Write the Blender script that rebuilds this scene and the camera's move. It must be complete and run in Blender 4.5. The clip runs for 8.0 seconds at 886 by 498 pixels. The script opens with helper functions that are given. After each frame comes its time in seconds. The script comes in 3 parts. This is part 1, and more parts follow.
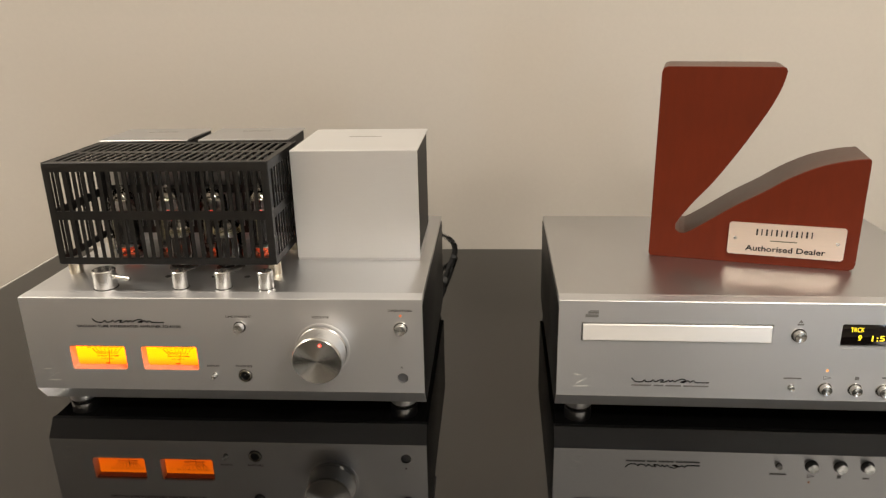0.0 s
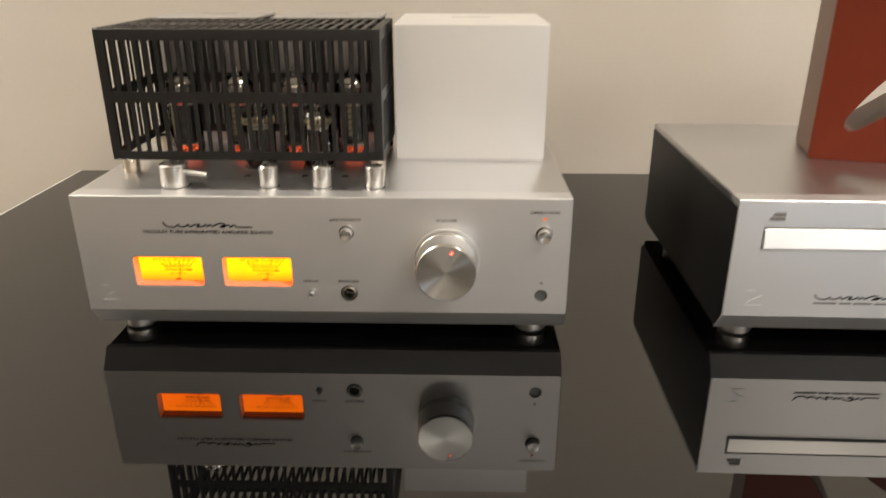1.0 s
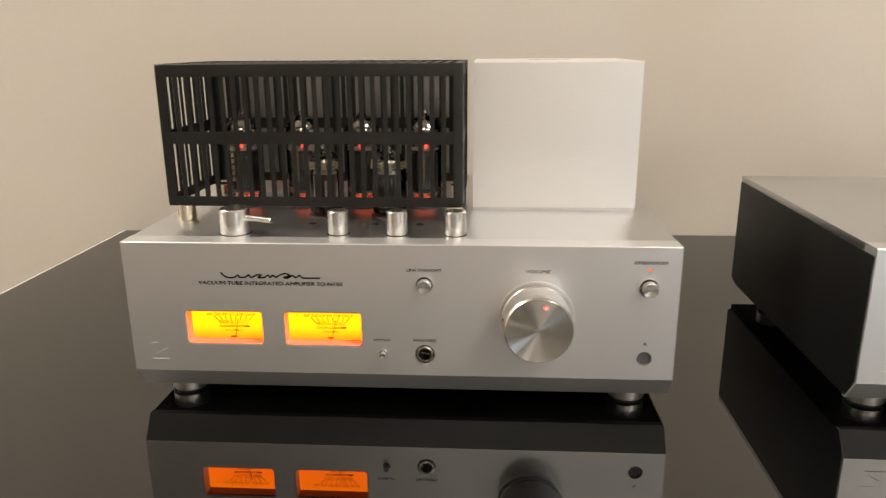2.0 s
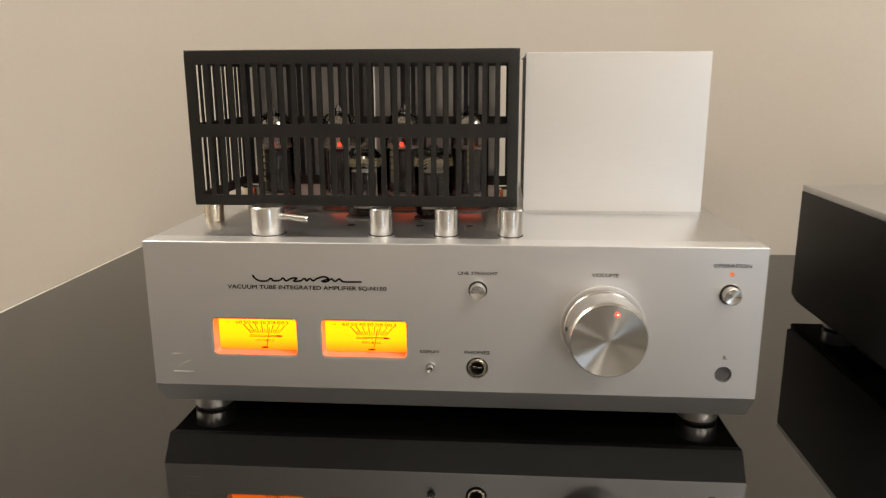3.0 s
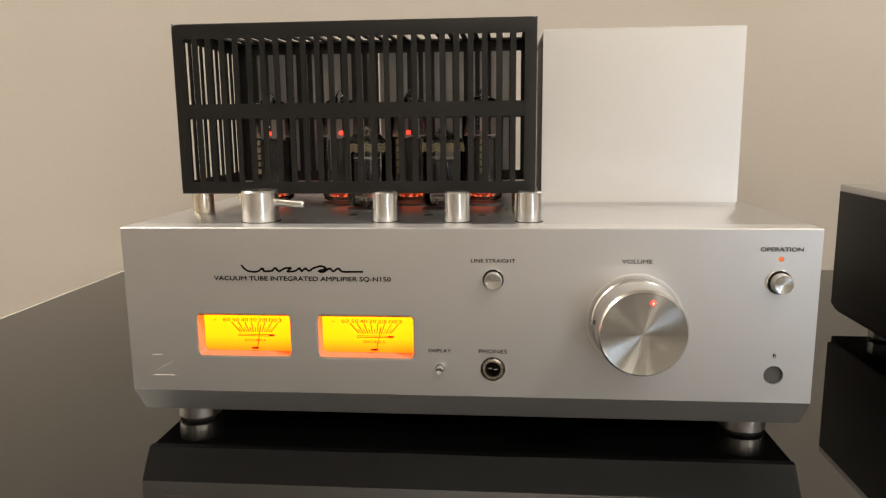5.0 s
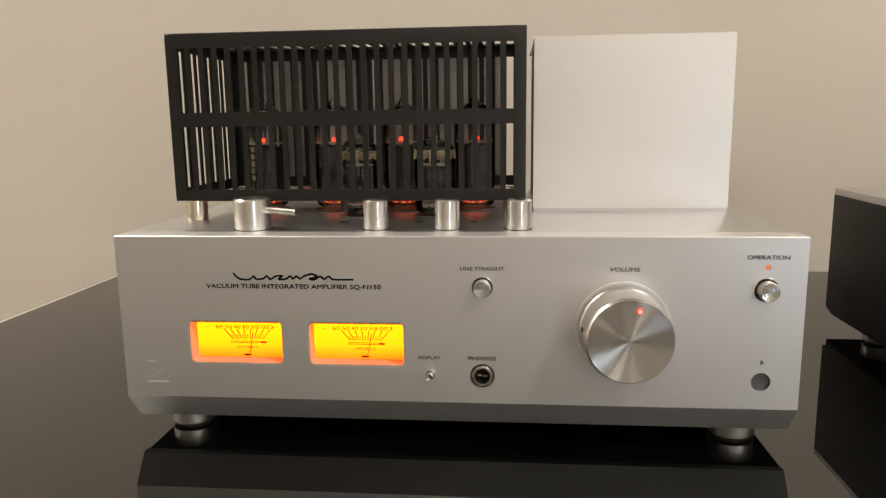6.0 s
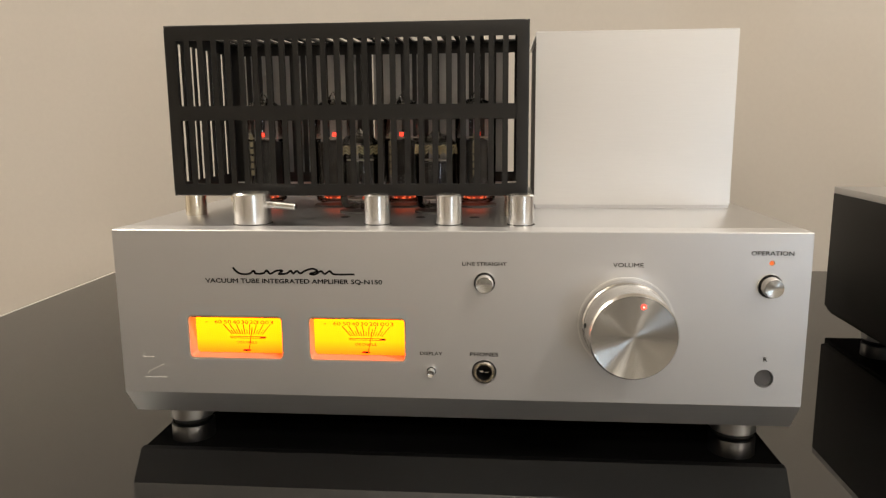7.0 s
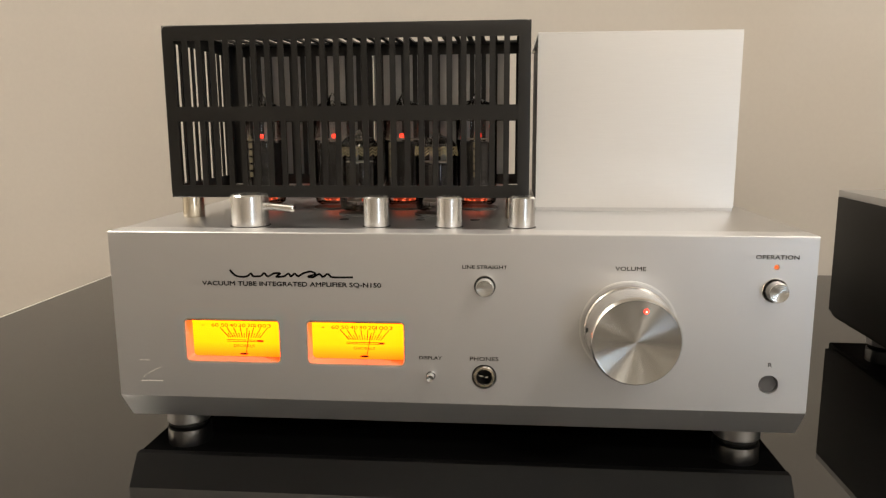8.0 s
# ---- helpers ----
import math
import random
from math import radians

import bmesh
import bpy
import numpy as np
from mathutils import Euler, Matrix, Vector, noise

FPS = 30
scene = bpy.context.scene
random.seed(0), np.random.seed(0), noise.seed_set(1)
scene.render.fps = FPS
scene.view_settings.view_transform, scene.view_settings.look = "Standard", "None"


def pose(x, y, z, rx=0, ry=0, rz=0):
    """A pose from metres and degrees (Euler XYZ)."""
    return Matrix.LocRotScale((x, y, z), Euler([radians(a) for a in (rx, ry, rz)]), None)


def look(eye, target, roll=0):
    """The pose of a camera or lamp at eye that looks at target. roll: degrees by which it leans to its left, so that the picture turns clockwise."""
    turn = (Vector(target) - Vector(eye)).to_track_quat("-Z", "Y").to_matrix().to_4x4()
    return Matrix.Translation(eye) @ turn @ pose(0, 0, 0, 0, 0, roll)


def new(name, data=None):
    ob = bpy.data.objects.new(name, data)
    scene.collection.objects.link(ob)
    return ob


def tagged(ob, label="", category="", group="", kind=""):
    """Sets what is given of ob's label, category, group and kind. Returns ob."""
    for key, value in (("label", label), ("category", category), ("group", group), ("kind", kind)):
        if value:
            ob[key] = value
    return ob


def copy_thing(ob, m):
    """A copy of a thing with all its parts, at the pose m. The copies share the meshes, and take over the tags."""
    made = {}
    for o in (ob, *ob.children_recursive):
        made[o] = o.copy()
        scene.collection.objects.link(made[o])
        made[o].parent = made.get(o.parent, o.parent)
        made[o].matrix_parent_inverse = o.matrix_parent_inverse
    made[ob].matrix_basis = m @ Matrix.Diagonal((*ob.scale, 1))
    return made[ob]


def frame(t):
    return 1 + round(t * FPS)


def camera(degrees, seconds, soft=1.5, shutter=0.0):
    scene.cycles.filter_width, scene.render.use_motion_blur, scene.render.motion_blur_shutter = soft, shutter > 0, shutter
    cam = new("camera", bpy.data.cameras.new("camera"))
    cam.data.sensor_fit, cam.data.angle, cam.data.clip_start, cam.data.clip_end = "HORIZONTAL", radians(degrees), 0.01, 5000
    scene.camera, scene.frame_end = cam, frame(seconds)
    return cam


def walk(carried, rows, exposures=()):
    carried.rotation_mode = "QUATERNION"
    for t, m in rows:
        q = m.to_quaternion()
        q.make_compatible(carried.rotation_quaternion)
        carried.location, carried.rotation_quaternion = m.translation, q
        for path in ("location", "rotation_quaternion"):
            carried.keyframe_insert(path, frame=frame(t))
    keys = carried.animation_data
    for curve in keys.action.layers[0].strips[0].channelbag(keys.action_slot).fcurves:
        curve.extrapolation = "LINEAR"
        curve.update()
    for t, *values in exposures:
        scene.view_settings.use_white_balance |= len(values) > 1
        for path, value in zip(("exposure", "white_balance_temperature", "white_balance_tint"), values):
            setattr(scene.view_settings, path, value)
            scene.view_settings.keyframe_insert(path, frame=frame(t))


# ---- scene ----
# ---- camera and walk ----
cam = camera(63.15, 8.0, soft=1.25, shutter=0.6)
PATH = [
    (0, (0.1961, -0.4677, 0.2930), (0.0671, 1.4229, -0.3465), -1.17),
    (0.2, (0.1580, -0.4680, 0.2960), (0.1350, 1.4220, -0.3580), -0.30),
    (0.5, (0.1096, -0.4501, 0.2652), (0.1418, 1.4328, -0.4086), 0.58),
    (0.7, (0.0980, -0.4210, 0.2440), (0.0920, 1.4470, -0.4690), 0.40),
    (1, (0.0823, -0.4009, 0.2254), (0.0376, 1.4555, -0.5172), 0.01),
    (1.2, (0.0810, -0.3960, 0.2130), (0.0080, 1.4550, -0.5380), -0.40),
    (1.5, (0.0719, -0.3785, 0.2054), (-0.0328, 1.4979, -0.4788), -0.72),
    (1.7, (0.0630, -0.3700, 0.2040), (-0.0620, 1.5400, -0.3740), -0.60),
    (2, (0.0475, -0.3615, 0.1973), (-0.0717, 1.5592, -0.3472), -0.37),
    (2.2, (0.0387, -0.3585, 0.1943), (-0.0758, 1.5669, -0.3344), -0.08),
    (3.3, (0.0200, -0.3213, 0.1610), (-0.1364, 1.6302, -0.2482), -0.35),
    (3.5, (0.0185, -0.3165, 0.1541), (-0.1444, 1.6396, -0.2294), -0.39),
    (3.8, (0.0199, -0.3080, 0.1480), (-0.1464, 1.6490, -0.2370), -0.48),
    (4, (0.0208, -0.3035, 0.1446), (-0.1477, 1.6549, -0.2247), -0.54),
    (4.5, (0.0206, -0.2984, 0.1383), (-0.1521, 1.6625, -0.2154), -0.68),
    (4.7, (0.0196, -0.2996, 0.1403), (-0.1503, 1.6631, -0.2047), -0.60),
    (5.8, (0.0234, -0.3011, 0.1403), (-0.1481, 1.6624, -0.1996), -0.53),
    (6, (0.0264, -0.3015, 0.1452), (-0.1562, 1.6593, -0.2038), -0.75),
    (6.2, (0.0266, -0.3005, 0.1435), (-0.1430, 1.6610, -0.2170), -0.64),
    (6.5, (0.0267, -0.2990, 0.1412), (-0.1391, 1.6631, -0.2087), -0.48),
    (7, (0.0227, -0.2998, 0.1423), (-0.1430, 1.6629, -0.2046), -0.44),
    (7.5, (0.0211, -0.3003, 0.1441), (-0.1429, 1.6615, -0.2082), -0.37),
    (8, (0.0232, -0.2956, 0.1416), (-0.1476, 1.6680, -0.1976), -0.30),
]
EXPOSURES = [(0.0, 0.0), (0.5, 0.02), (1.0, 0.20), (2.0, 0.20), (3.5, 0.03), (8.0, 0.03)]
walk(cam, [(t, look(eye, target, roll)) for t, eye, target, roll in PATH], EXPOSURES)

# ---- world and lights ----
world = bpy.data.worlds.new("world")
scene.world = world
world.use_nodes = True
world.node_tree.nodes["Background"].inputs["Color"].default_value = (1.0, 0.86, 0.7, 1)
world.node_tree.nodes["Background"].inputs["Strength"].default_value = 0.02

TABLE_HEIGHT = 0.75
CEILING = 1.65
WALL_Y = 0.405
WARM = (1.0, 0.90, 0.77)


def ceiling_lamp(x, y, watts, size, colour):
    lamp = bpy.data.lights.new("panel_lamp", "AREA")
    lamp.shape, lamp.size = "SQUARE", size
    lamp.energy, lamp.color = watts, colour
    ob = new("panel_lamp", lamp)
    ob.matrix_world = pose(x, y, CEILING - 0.03)
    return ob


LAMPS = [(-1.45, 0.16, 54.0, 0.34, WARM), (1.15, -0.80, 33.0, 0.40, WARM), (0.2, -2.3, 11.0, 0.55, WARM), (1.75, -2.3, 24.0, 0.45, WARM)]
for lx, ly, watts, size, colour in LAMPS:
    ceiling_lamp(lx, ly, watts, size, colour)

# unseen window added in the wall behind the camera, as a cool light source
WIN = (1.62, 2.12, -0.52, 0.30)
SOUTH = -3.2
cool_light = bpy.data.lights.new("added_window_light", "AREA")
cool_light.shape, cool_light.size, cool_light.size_y = "RECTANGLE", WIN[1] - WIN[0], WIN[3] - WIN[2]
cool_light.energy, cool_light.color = 15.0, (0.72, 0.86, 1.0)
new("added_window_light", cool_light).matrix_world = pose((WIN[0] + WIN[1]) / 2, SOUTH - 0.07, (WIN[2] + WIN[3]) / 2, 90, 0, 0)


# ---- materials ----
def material(name, colour, rough=0.5, metal=0.0, **extra):
    m = bpy.data.materials.new(name)
    m.use_nodes = True
    b = m.node_tree.nodes["Principled BSDF"]
    b.inputs["Base Color"].default_value = (*colour, 1)
    b.inputs["Roughness"].default_value = rough
    b.inputs["Metallic"].default_value = metal
    for key, value in extra.items():
        b.inputs[key.replace("_", " ")].default_value = value
    return m


def node(m, kind, **inputs):
    n = m.node_tree.nodes.new(kind)
    for key, value in inputs.items():
        n.inputs[key.replace("_", " ")].default_value = value
    return n


def link(m, a, b):
    m.node_tree.links.new(a, b)


def grain(m, scale=(1, 1, 1), size=200.0, bump=0.05, distance=0.0005, tint=0.0, rough=0.0, blotch=6.0):
    """Fine relief by stretched noise, and large soft variation of colour and gloss."""
    b = m.node_tree.nodes["Principled BSDF"]
    co = node(m, "ShaderNodeTexCoord")
    mp = node(m, "ShaderNodeMapping")
    mp.inputs["Scale"].default_value = scale
    link(m, co.outputs["Object"], mp.inputs["Vector"])
    fine = node(m, "ShaderNodeTexNoise", Scale=size, Detail=4.0, Roughness=0.6)
    link(m, mp.outputs["Vector"], fine.inputs["Vector"])
    if bump:
        bp = node(m, "ShaderNodeBump", Strength=bump, Distance=distance)
        link(m, fine.outputs["Fac"], bp.inputs["Height"])
        link(m, bp.outputs["Normal"], b.inputs["Normal"])
    large = node(m, "ShaderNodeTexNoise", Scale=blotch, Detail=3.0)
    link(m, co.outputs["Object"], large.inputs["Vector"])
    both = node(m, "ShaderNodeMath")
    both.operation = "ADD"
    link(m, fine.outputs["Fac"], both.inputs[0])
    link(m, large.outputs["Fac"], both.inputs[1])
    if tint:
        base = tuple(b.inputs["Base Color"].default_value)[:3]
        mr = node(m, "ShaderNodeMapRange", From_Min=0.7, From_Max=1.3)
        link(m, both.outputs[0], mr.inputs["Value"])
        mix = m.node_tree.nodes.new("ShaderNodeMix")
        mix.data_type = "RGBA"
        mix.inputs[6].default_value = (*[c * (1 - tint) for c in base], 1)
        mix.inputs[7].default_value = (*[min(1, c * (1 + tint)) for c in base], 1)
        link(m, mr.outputs["Result"], mix.inputs[0])
        link(m, mix.outputs[2], b.inputs["Base Color"])
    if rough:
        r0 = b.inputs["Roughness"].default_value
        mr = node(m, "ShaderNodeMapRange", From_Min=0.6, From_Max=1.4, To_Min=r0 - rough, To_Max=r0 + rough)
        link(m, both.outputs[0], mr.inputs["Value"])
        link(m, mr.outputs["Result"], b.inputs["Roughness"])
    return m


def emitting(name, colour, strength, base=(0.02, 0.02, 0.02), rough=0.3):
    m = material(name, base, rough)
    b = m.node_tree.nodes["Principled BSDF"]
    b.inputs["Emission Color"].default_value = (*colour, 1)
    b.inputs["Emission Strength"].default_value = strength
    return m


def clear_glass(name, tint=(1, 1, 1), gloss=0.02):
    """Thin clear glass: see-through, with gloss by Fresnel."""
    m = bpy.data.materials.new(name)
    m.use_nodes = True
    nt = m.node_tree
    nt.nodes.clear()
    out = nt.nodes.new("ShaderNodeOutputMaterial")
    mix = nt.nodes.new("ShaderNodeMixShader")
    see = nt.nodes.new("ShaderNodeBsdfTransparent")
    see.inputs["Color"].default_value = (*tint, 1)
    shine = nt.nodes.new("ShaderNodeBsdfGlossy")
    shine.inputs["Roughness"].default_value = gloss
    fres = nt.nodes.new("ShaderNodeFresnel")
    fres.inputs["IOR"].default_value = 1.5
    nt.links.new(fres.outputs[0], mix.inputs[0])
    nt.links.new(see.outputs[0], mix.inputs[1])
    nt.links.new(shine.outputs[0], mix.inputs[2])
    nt.links.new(mix.outputs[0], out.inputs["Surface"])
    return m


def ember():
    """Heater wires glowing unevenly behind pressed glass."""
    m = material("heater_glow_low", (0.10, 0.03, 0.02), 0.15)
    b = m.node_tree.nodes["Principled BSDF"]
    co = node(m, "ShaderNodeTexCoord")
    spots = node(m, "ShaderNodeTexVoronoi", Scale=620.0)
    link(m, co.outputs["Object"], spots.inputs["Vector"])
    ramp = node(m, "ShaderNodeValToRGB")
    e = ramp.color_ramp.elements
    e[0].position, e[0].color = 0.10, (1.0, 0.16, 0.05, 1)
    e[1].position, e[1].color = 0.55, (0.10, 0.006, 0.002, 1)
    link(m, spots.outputs["Distance"], ramp.inputs[0])
    link(m, ramp.outputs[0], b.inputs["Emission Color"])
    b.inputs["Emission Strength"].default_value = 1.7
    return m


PAINT = grain(material("wall_paint", (0.60, 0.56, 0.505), 0.75), size=260, bump=0.03, distance=0.0004, tint=0.02, blotch=2.0)
CEILING_PAINT = grain(material("ceiling_paint", (0.78, 0.76, 0.72), 0.85), size=150, bump=0.1, tint=0.02, blotch=1.5)
CARPET = grain(material("carpet", (0.16, 0.143, 0.125), 0.95), size=400, bump=0.6, distance=0.003, tint=0.25, blotch=3.0)
GLASS_TOP = grain(material("black_glass", (0.002, 0.002, 0.002), 0.015, IOR=1.70), size=60, bump=0, rough=0.008, blotch=5)
GLASS_EDGE = material("glass_edge", (0.42, 0.41, 0.38), 0.25)
TABLE_FRAME = grain(material("dark_frame", (0.03, 0.028, 0.026), 0.45), size=90, bump=0.1, tint=0.2)
SILVER = grain(material("satin_aluminium", (0.66, 0.665, 0.68), 0.41, 0.84), scale=(0.05, 1, 1), size=2600, bump=0.035, distance=0.0001, tint=0.012, rough=0.03, blotch=9)
DECK = grain(material("satin_deck_aluminium", (0.61, 0.615, 0.63), 0.33, 1.0), scale=(1, 0.05, 1), size=2600, bump=0.03, distance=0.0001, tint=0.012, rough=0.03, blotch=9)
SILVER_BOX = grain(material("brushed_aluminium", (0.80, 0.805, 0.81), 0.40, 0.74), scale=(0.04, 1, 1), size=2200, bump=0.06, distance=0.0001, tint=0.02, rough=0.03, blotch=9)
TRAY = grain(material("bright_tray", (0.90, 0.885, 0.865), 0.34, 0.45), scale=(0.05, 1, 1), size=2200, bump=0.03, distance=0.0001, tint=0.01)
BLACK_STEEL = grain(material("black_painted_steel", (0.007, 0.007, 0.007), 0.5, Specular_IOR_Level=0.2), size=1500, bump=0.15, distance=0.0001, tint=0.15)
CAGE_STEEL = grain(material("charcoal_powder_coat", (0.0068, 0.0064, 0.0060), 0.40, Specular_IOR_Level=0.46), size=2400, bump=0.22, distance=0.00012, tint=0.12, rough=0.05, blotch=25)
CHROME = grain(material("turned_aluminium", (0.68, 0.675, 0.66), 0.25, 1.0), scale=(1, 1, 0.02), size=1500, bump=0.22, distance=0.0001, tint=0.05)
DARK_METAL = grain(material("dark_nickel", (0.22, 0.21, 0.20), 0.25, 1.0), size=900, bump=0.02, tint=0.03)
KNOB_SIDE = grain(material("satin_turned_aluminium", (0.74, 0.735, 0.72), 0.22, 1.0), size=1500, bump=0.02, distance=0.00008, tint=0.02)
NICKEL = grain(material("nickel_brass", (0.74, 0.68, 0.56), 0.2, 1.0), size=700, bump=0.03, tint=0.04)
BLACK = material("black_void", (0.004, 0.004, 0.004), 0.6)
RUBBER = grain(material("black_rubber", (0.012, 0.012, 0.012), 0.7), size=900, bump=0.2, tint=0.2)
INK = material("black_print", (0.010, 0.010, 0.011), 0.6, Specular_IOR_Level=0.1)
INK_FAINT = material("grey_print", (0.022, 0.021, 0.020), 0.6, Specular_IOR_Level=0.1)
INK_PALE = material("pale_grey_print", (0.17, 0.165, 0.16), 0.5)
ENGRAVED = material("bright_engraving", (0.88, 0.86, 0.82), 0.5)
SENSOR = material("smoked_window", (0.10, 0.10, 0.105), 0.18)
BEZEL = material("frosted_bezel", (0.44, 0.36, 0.28), 0.45)
LIP_SHADE = material("lip_shade_brown", (0.14, 0.036, 0.010), 0.5)
TUBE_GLASS = clear_glass("tube_glass", (0.97, 0.97, 0.97))
PLATE = grain(material("tube_plate", (0.06, 0.058, 0.056), 0.42, 0.6), size=600, bump=0.1, tint=0.2)
MICA = material("mica", (0.5, 0.46, 0.40), 0.3)
GETTER = grain(material("getter_mirror", (0.62, 0.59, 0.54), 0.08, 1.0), size=500, bump=0.1)
GOLD_WIRE = material("gold_wire", (0.86, 0.76, 0.46), 0.35, 0.8)
SOCKET = grain(material("socket_ceramic", (0.09, 0.085, 0.08), 0.45), size=500, bump=0.1, tint=0.08)
HEATER = emitting("heater_glow", (1.0, 0.045, 0.02), 2.4)
HEATER_LOW = ember()
LED_RED = emitting("red_led", (1.0, 0.025, 0.012), 4.0)
LED_CORE = emitting("red_led_core", (1.0, 0.45, 0.32), 4.0)
LED_ORANGE = emitting("orange_led", (1.0, 0.20, 0.04), 0.9)
LED_AMBER = emitting("amber_led", (1.0, 0.33, 0.05), 1.6)
PRINT_GOLD = material("gold_print", (0.20, 0.175, 0.11), 0.4)
SCALE_INK = material("scale_print", (0.07, 0.02, 0.006), 0.6)
RED_WOOD = grain(material("red_brown_lacquer", (0.128, 0.0165, 0.0035), 0.46, IOR=1.30), scale=(1, 1, 0.25), size=160, bump=0.06, distance=0.0003, tint=0.10, rough=0.04, blotch=14)
EDGE_WOOD = grain(material("dark_stained_edge", (0.080, 0.036, 0.022), 0.4), size=220, bump=0.05, distance=0.0003, tint=0.12, rough=0.04, blotch=16)
PLAQUE = grain(material("champagne_plate", (0.90, 0.76, 0.66), 0.34, 0.75), scale=(0.05, 1, 1), size=1800, bump=0.03, tint=0.03)
DISPLAY = material("display_glass", (0.006, 0.004, 0.004), 0.08)
DIGITS = emitting("display_digits", (1.0, 0.72, 0.02), 2.6)


def radial_metal():
    """Lathe-turned face: gloss spread round the centre."""
    m = material("spun_aluminium", (0.58, 0.59, 0.585), 0.235, 1.0)
    b = m.node_tree.nodes["Principled BSDF"]
    b.inputs["Anisotropic"].default_value = 1.0
    b.inputs["Anisotropic Rotation"].default_value = 0.25
    tan = m.node_tree.nodes.new("ShaderNodeTangent")
    tan.direction_type, tan.axis = "RADIAL", "Y"
    link(m, tan.outputs[0], b.inputs["Tangent"])
    return m


SPUN = radial_metal()


def meter_light():
    """Backlit scale: lamps along the top edge, so yellow above and orange below."""
    m = material("backlit_scale", (0.25, 0.16, 0.0), 0.4)
    b = m.node_tree.nodes["Principled BSDF"]
    co = node(m, "ShaderNodeTexCoord")
    sep = node(m, "ShaderNodeSeparateXYZ")
    link(m, co.outputs["Generated"], sep.inputs[0])
    ramp = node(m, "ShaderNodeValToRGB")
    e = ramp.color_ramp.elements
    e[0].position, e[0].color = 0.04, (1.0, 0.044, 0.0005, 1)
    e[1].position, e[1].color = 0.97, (1.0, 0.162, 0.0, 1)
    mid = e.new(0.34)
    mid.color = (1.0, 0.122, 0.0, 1)
    link(m, sep.outputs["Z"], ramp.inputs[0])
    link(m, ramp.outputs[0], b.inputs["Emission Color"])
    b.inputs["Emission Strength"].default_value = 6.0
    return m


METER_FACE = meter_light()


# ---- shapes ----
def box(bm, x0, x1, y0, y1, z0, z1, bevel=0.0, segments=2):
    got = bmesh.ops.create_cube(bm, size=1.0)["verts"]
    for v in got:
        v.co = Vector((x0 + (v.co.x + 0.5) * (x1 - x0), y0 + (v.co.y + 0.5) * (y1 - y0), z0 + (v.co.z + 0.5) * (z1 - z0)))
    if bevel:
        edges = list({e for v in got for e in v.link_edges})
        bmesh.ops.bevel(bm, geom=edges, offset=bevel, segments=segments, profile=0.6, affect="EDGES", clamp_overlap=True)
    return bm


def boxed(*args, **kw):
    return box(bmesh.new(), *args, **kw)


def lathe(profile, n=32, axis="z", at=(0, 0, 0), bm=None):
    """Turns (radius, height) pairs round an axis: "z" upright, "y" with height towards the viewer (-y)."""
    bm = bm or bmesh.new()
    rings = []
    for r, h in profile:
        ring = []
        for k in range(n if r > 1e-7 else 1):
            a = 2 * math.pi * k / n
            c, s = r * math.cos(a), r * math.sin(a)
            p = (c, s, h) if axis == "z" else (c, -h, s) if axis == "y" else (h, c, s)
            ring.append(bm.verts.new(Vector(p) + Vector(at)))
        rings.append(ring)
    for a, b in zip(rings, rings[1:]):
        if len(a) == 1 and len(b) == 1:
            continue
        for k in range(n):
            if len(a) == 1:
                bm.faces.new((a[0], b[k], b[(k + 1) % n]))
            elif len(b) == 1:
                bm.faces.new((a[k], b[0], a[(k + 1) % n]))
            else:
                bm.faces.new((a[k], b[k], b[(k + 1) % n], a[(k + 1) % n]))
    bmesh.ops.recalc_face_normals(bm, faces=bm.faces)
    return bm


def slab(outline, y0, y1, bm=None):
    """An outline in x and z, given depth from y0 to y1."""
    bm = bm or bmesh.new()
    front = [bm.verts.new((x, y0, z)) for x, z in outline]
    back = [bm.verts.new((x, y1, z)) for x, z in outline]
    bm.faces.new(front)
    bm.faces.new(back[::-1])
    for k in range(len(outline)):
        j = (k + 1) % len(outline)
        bm.faces.new((front[k], back[k], back[j], front[j]))
    bmesh.ops.recalc_face_normals(bm, faces=bm.faces)
    return bm


def rounded(x0, x1, z0, z1, r, n=6):
    pts = []
    for cx, cz, a0 in ((x1 - r, z1 - r, 0), (x0 + r, z1 - r, 90), (x0 + r, z0 + r, 180), (x1 - r, z0 + r, 270)):
        for k in range(n + 1):
            a = radians(a0 + 90 * k / n)
            pts.append((cx + r * math.cos(a), cz + r * math.sin(a)))
    return pts


def ring_of(x0, x1, z0, z1, r, wall, y0, y1):
    """A rounded frame: outer outline less an inner one."""
    bm = bmesh.new()
    outer, inner = rounded(x0, x1, z0, z1, r), rounded(x0 + wall, x1 - wall, z0 + wall, z1 - wall, max(r - wall, 0.0003))
    loops = [[bm.verts.new((x, y, z)) for x, z in pts] for pts, y in ((outer, y0), (outer, y1), (inner, y1), (inner, y0))]
    n = len(outer)
    for a, b in zip(loops, loops[1:] + loops[:1]):
        for k in range(n):
            bm.faces.new((a[k], b[k], b[(k + 1) % n], a[(k + 1) % n]))
    bmesh.ops.recalc_face_normals(bm, faces=bm.faces)
    return bm


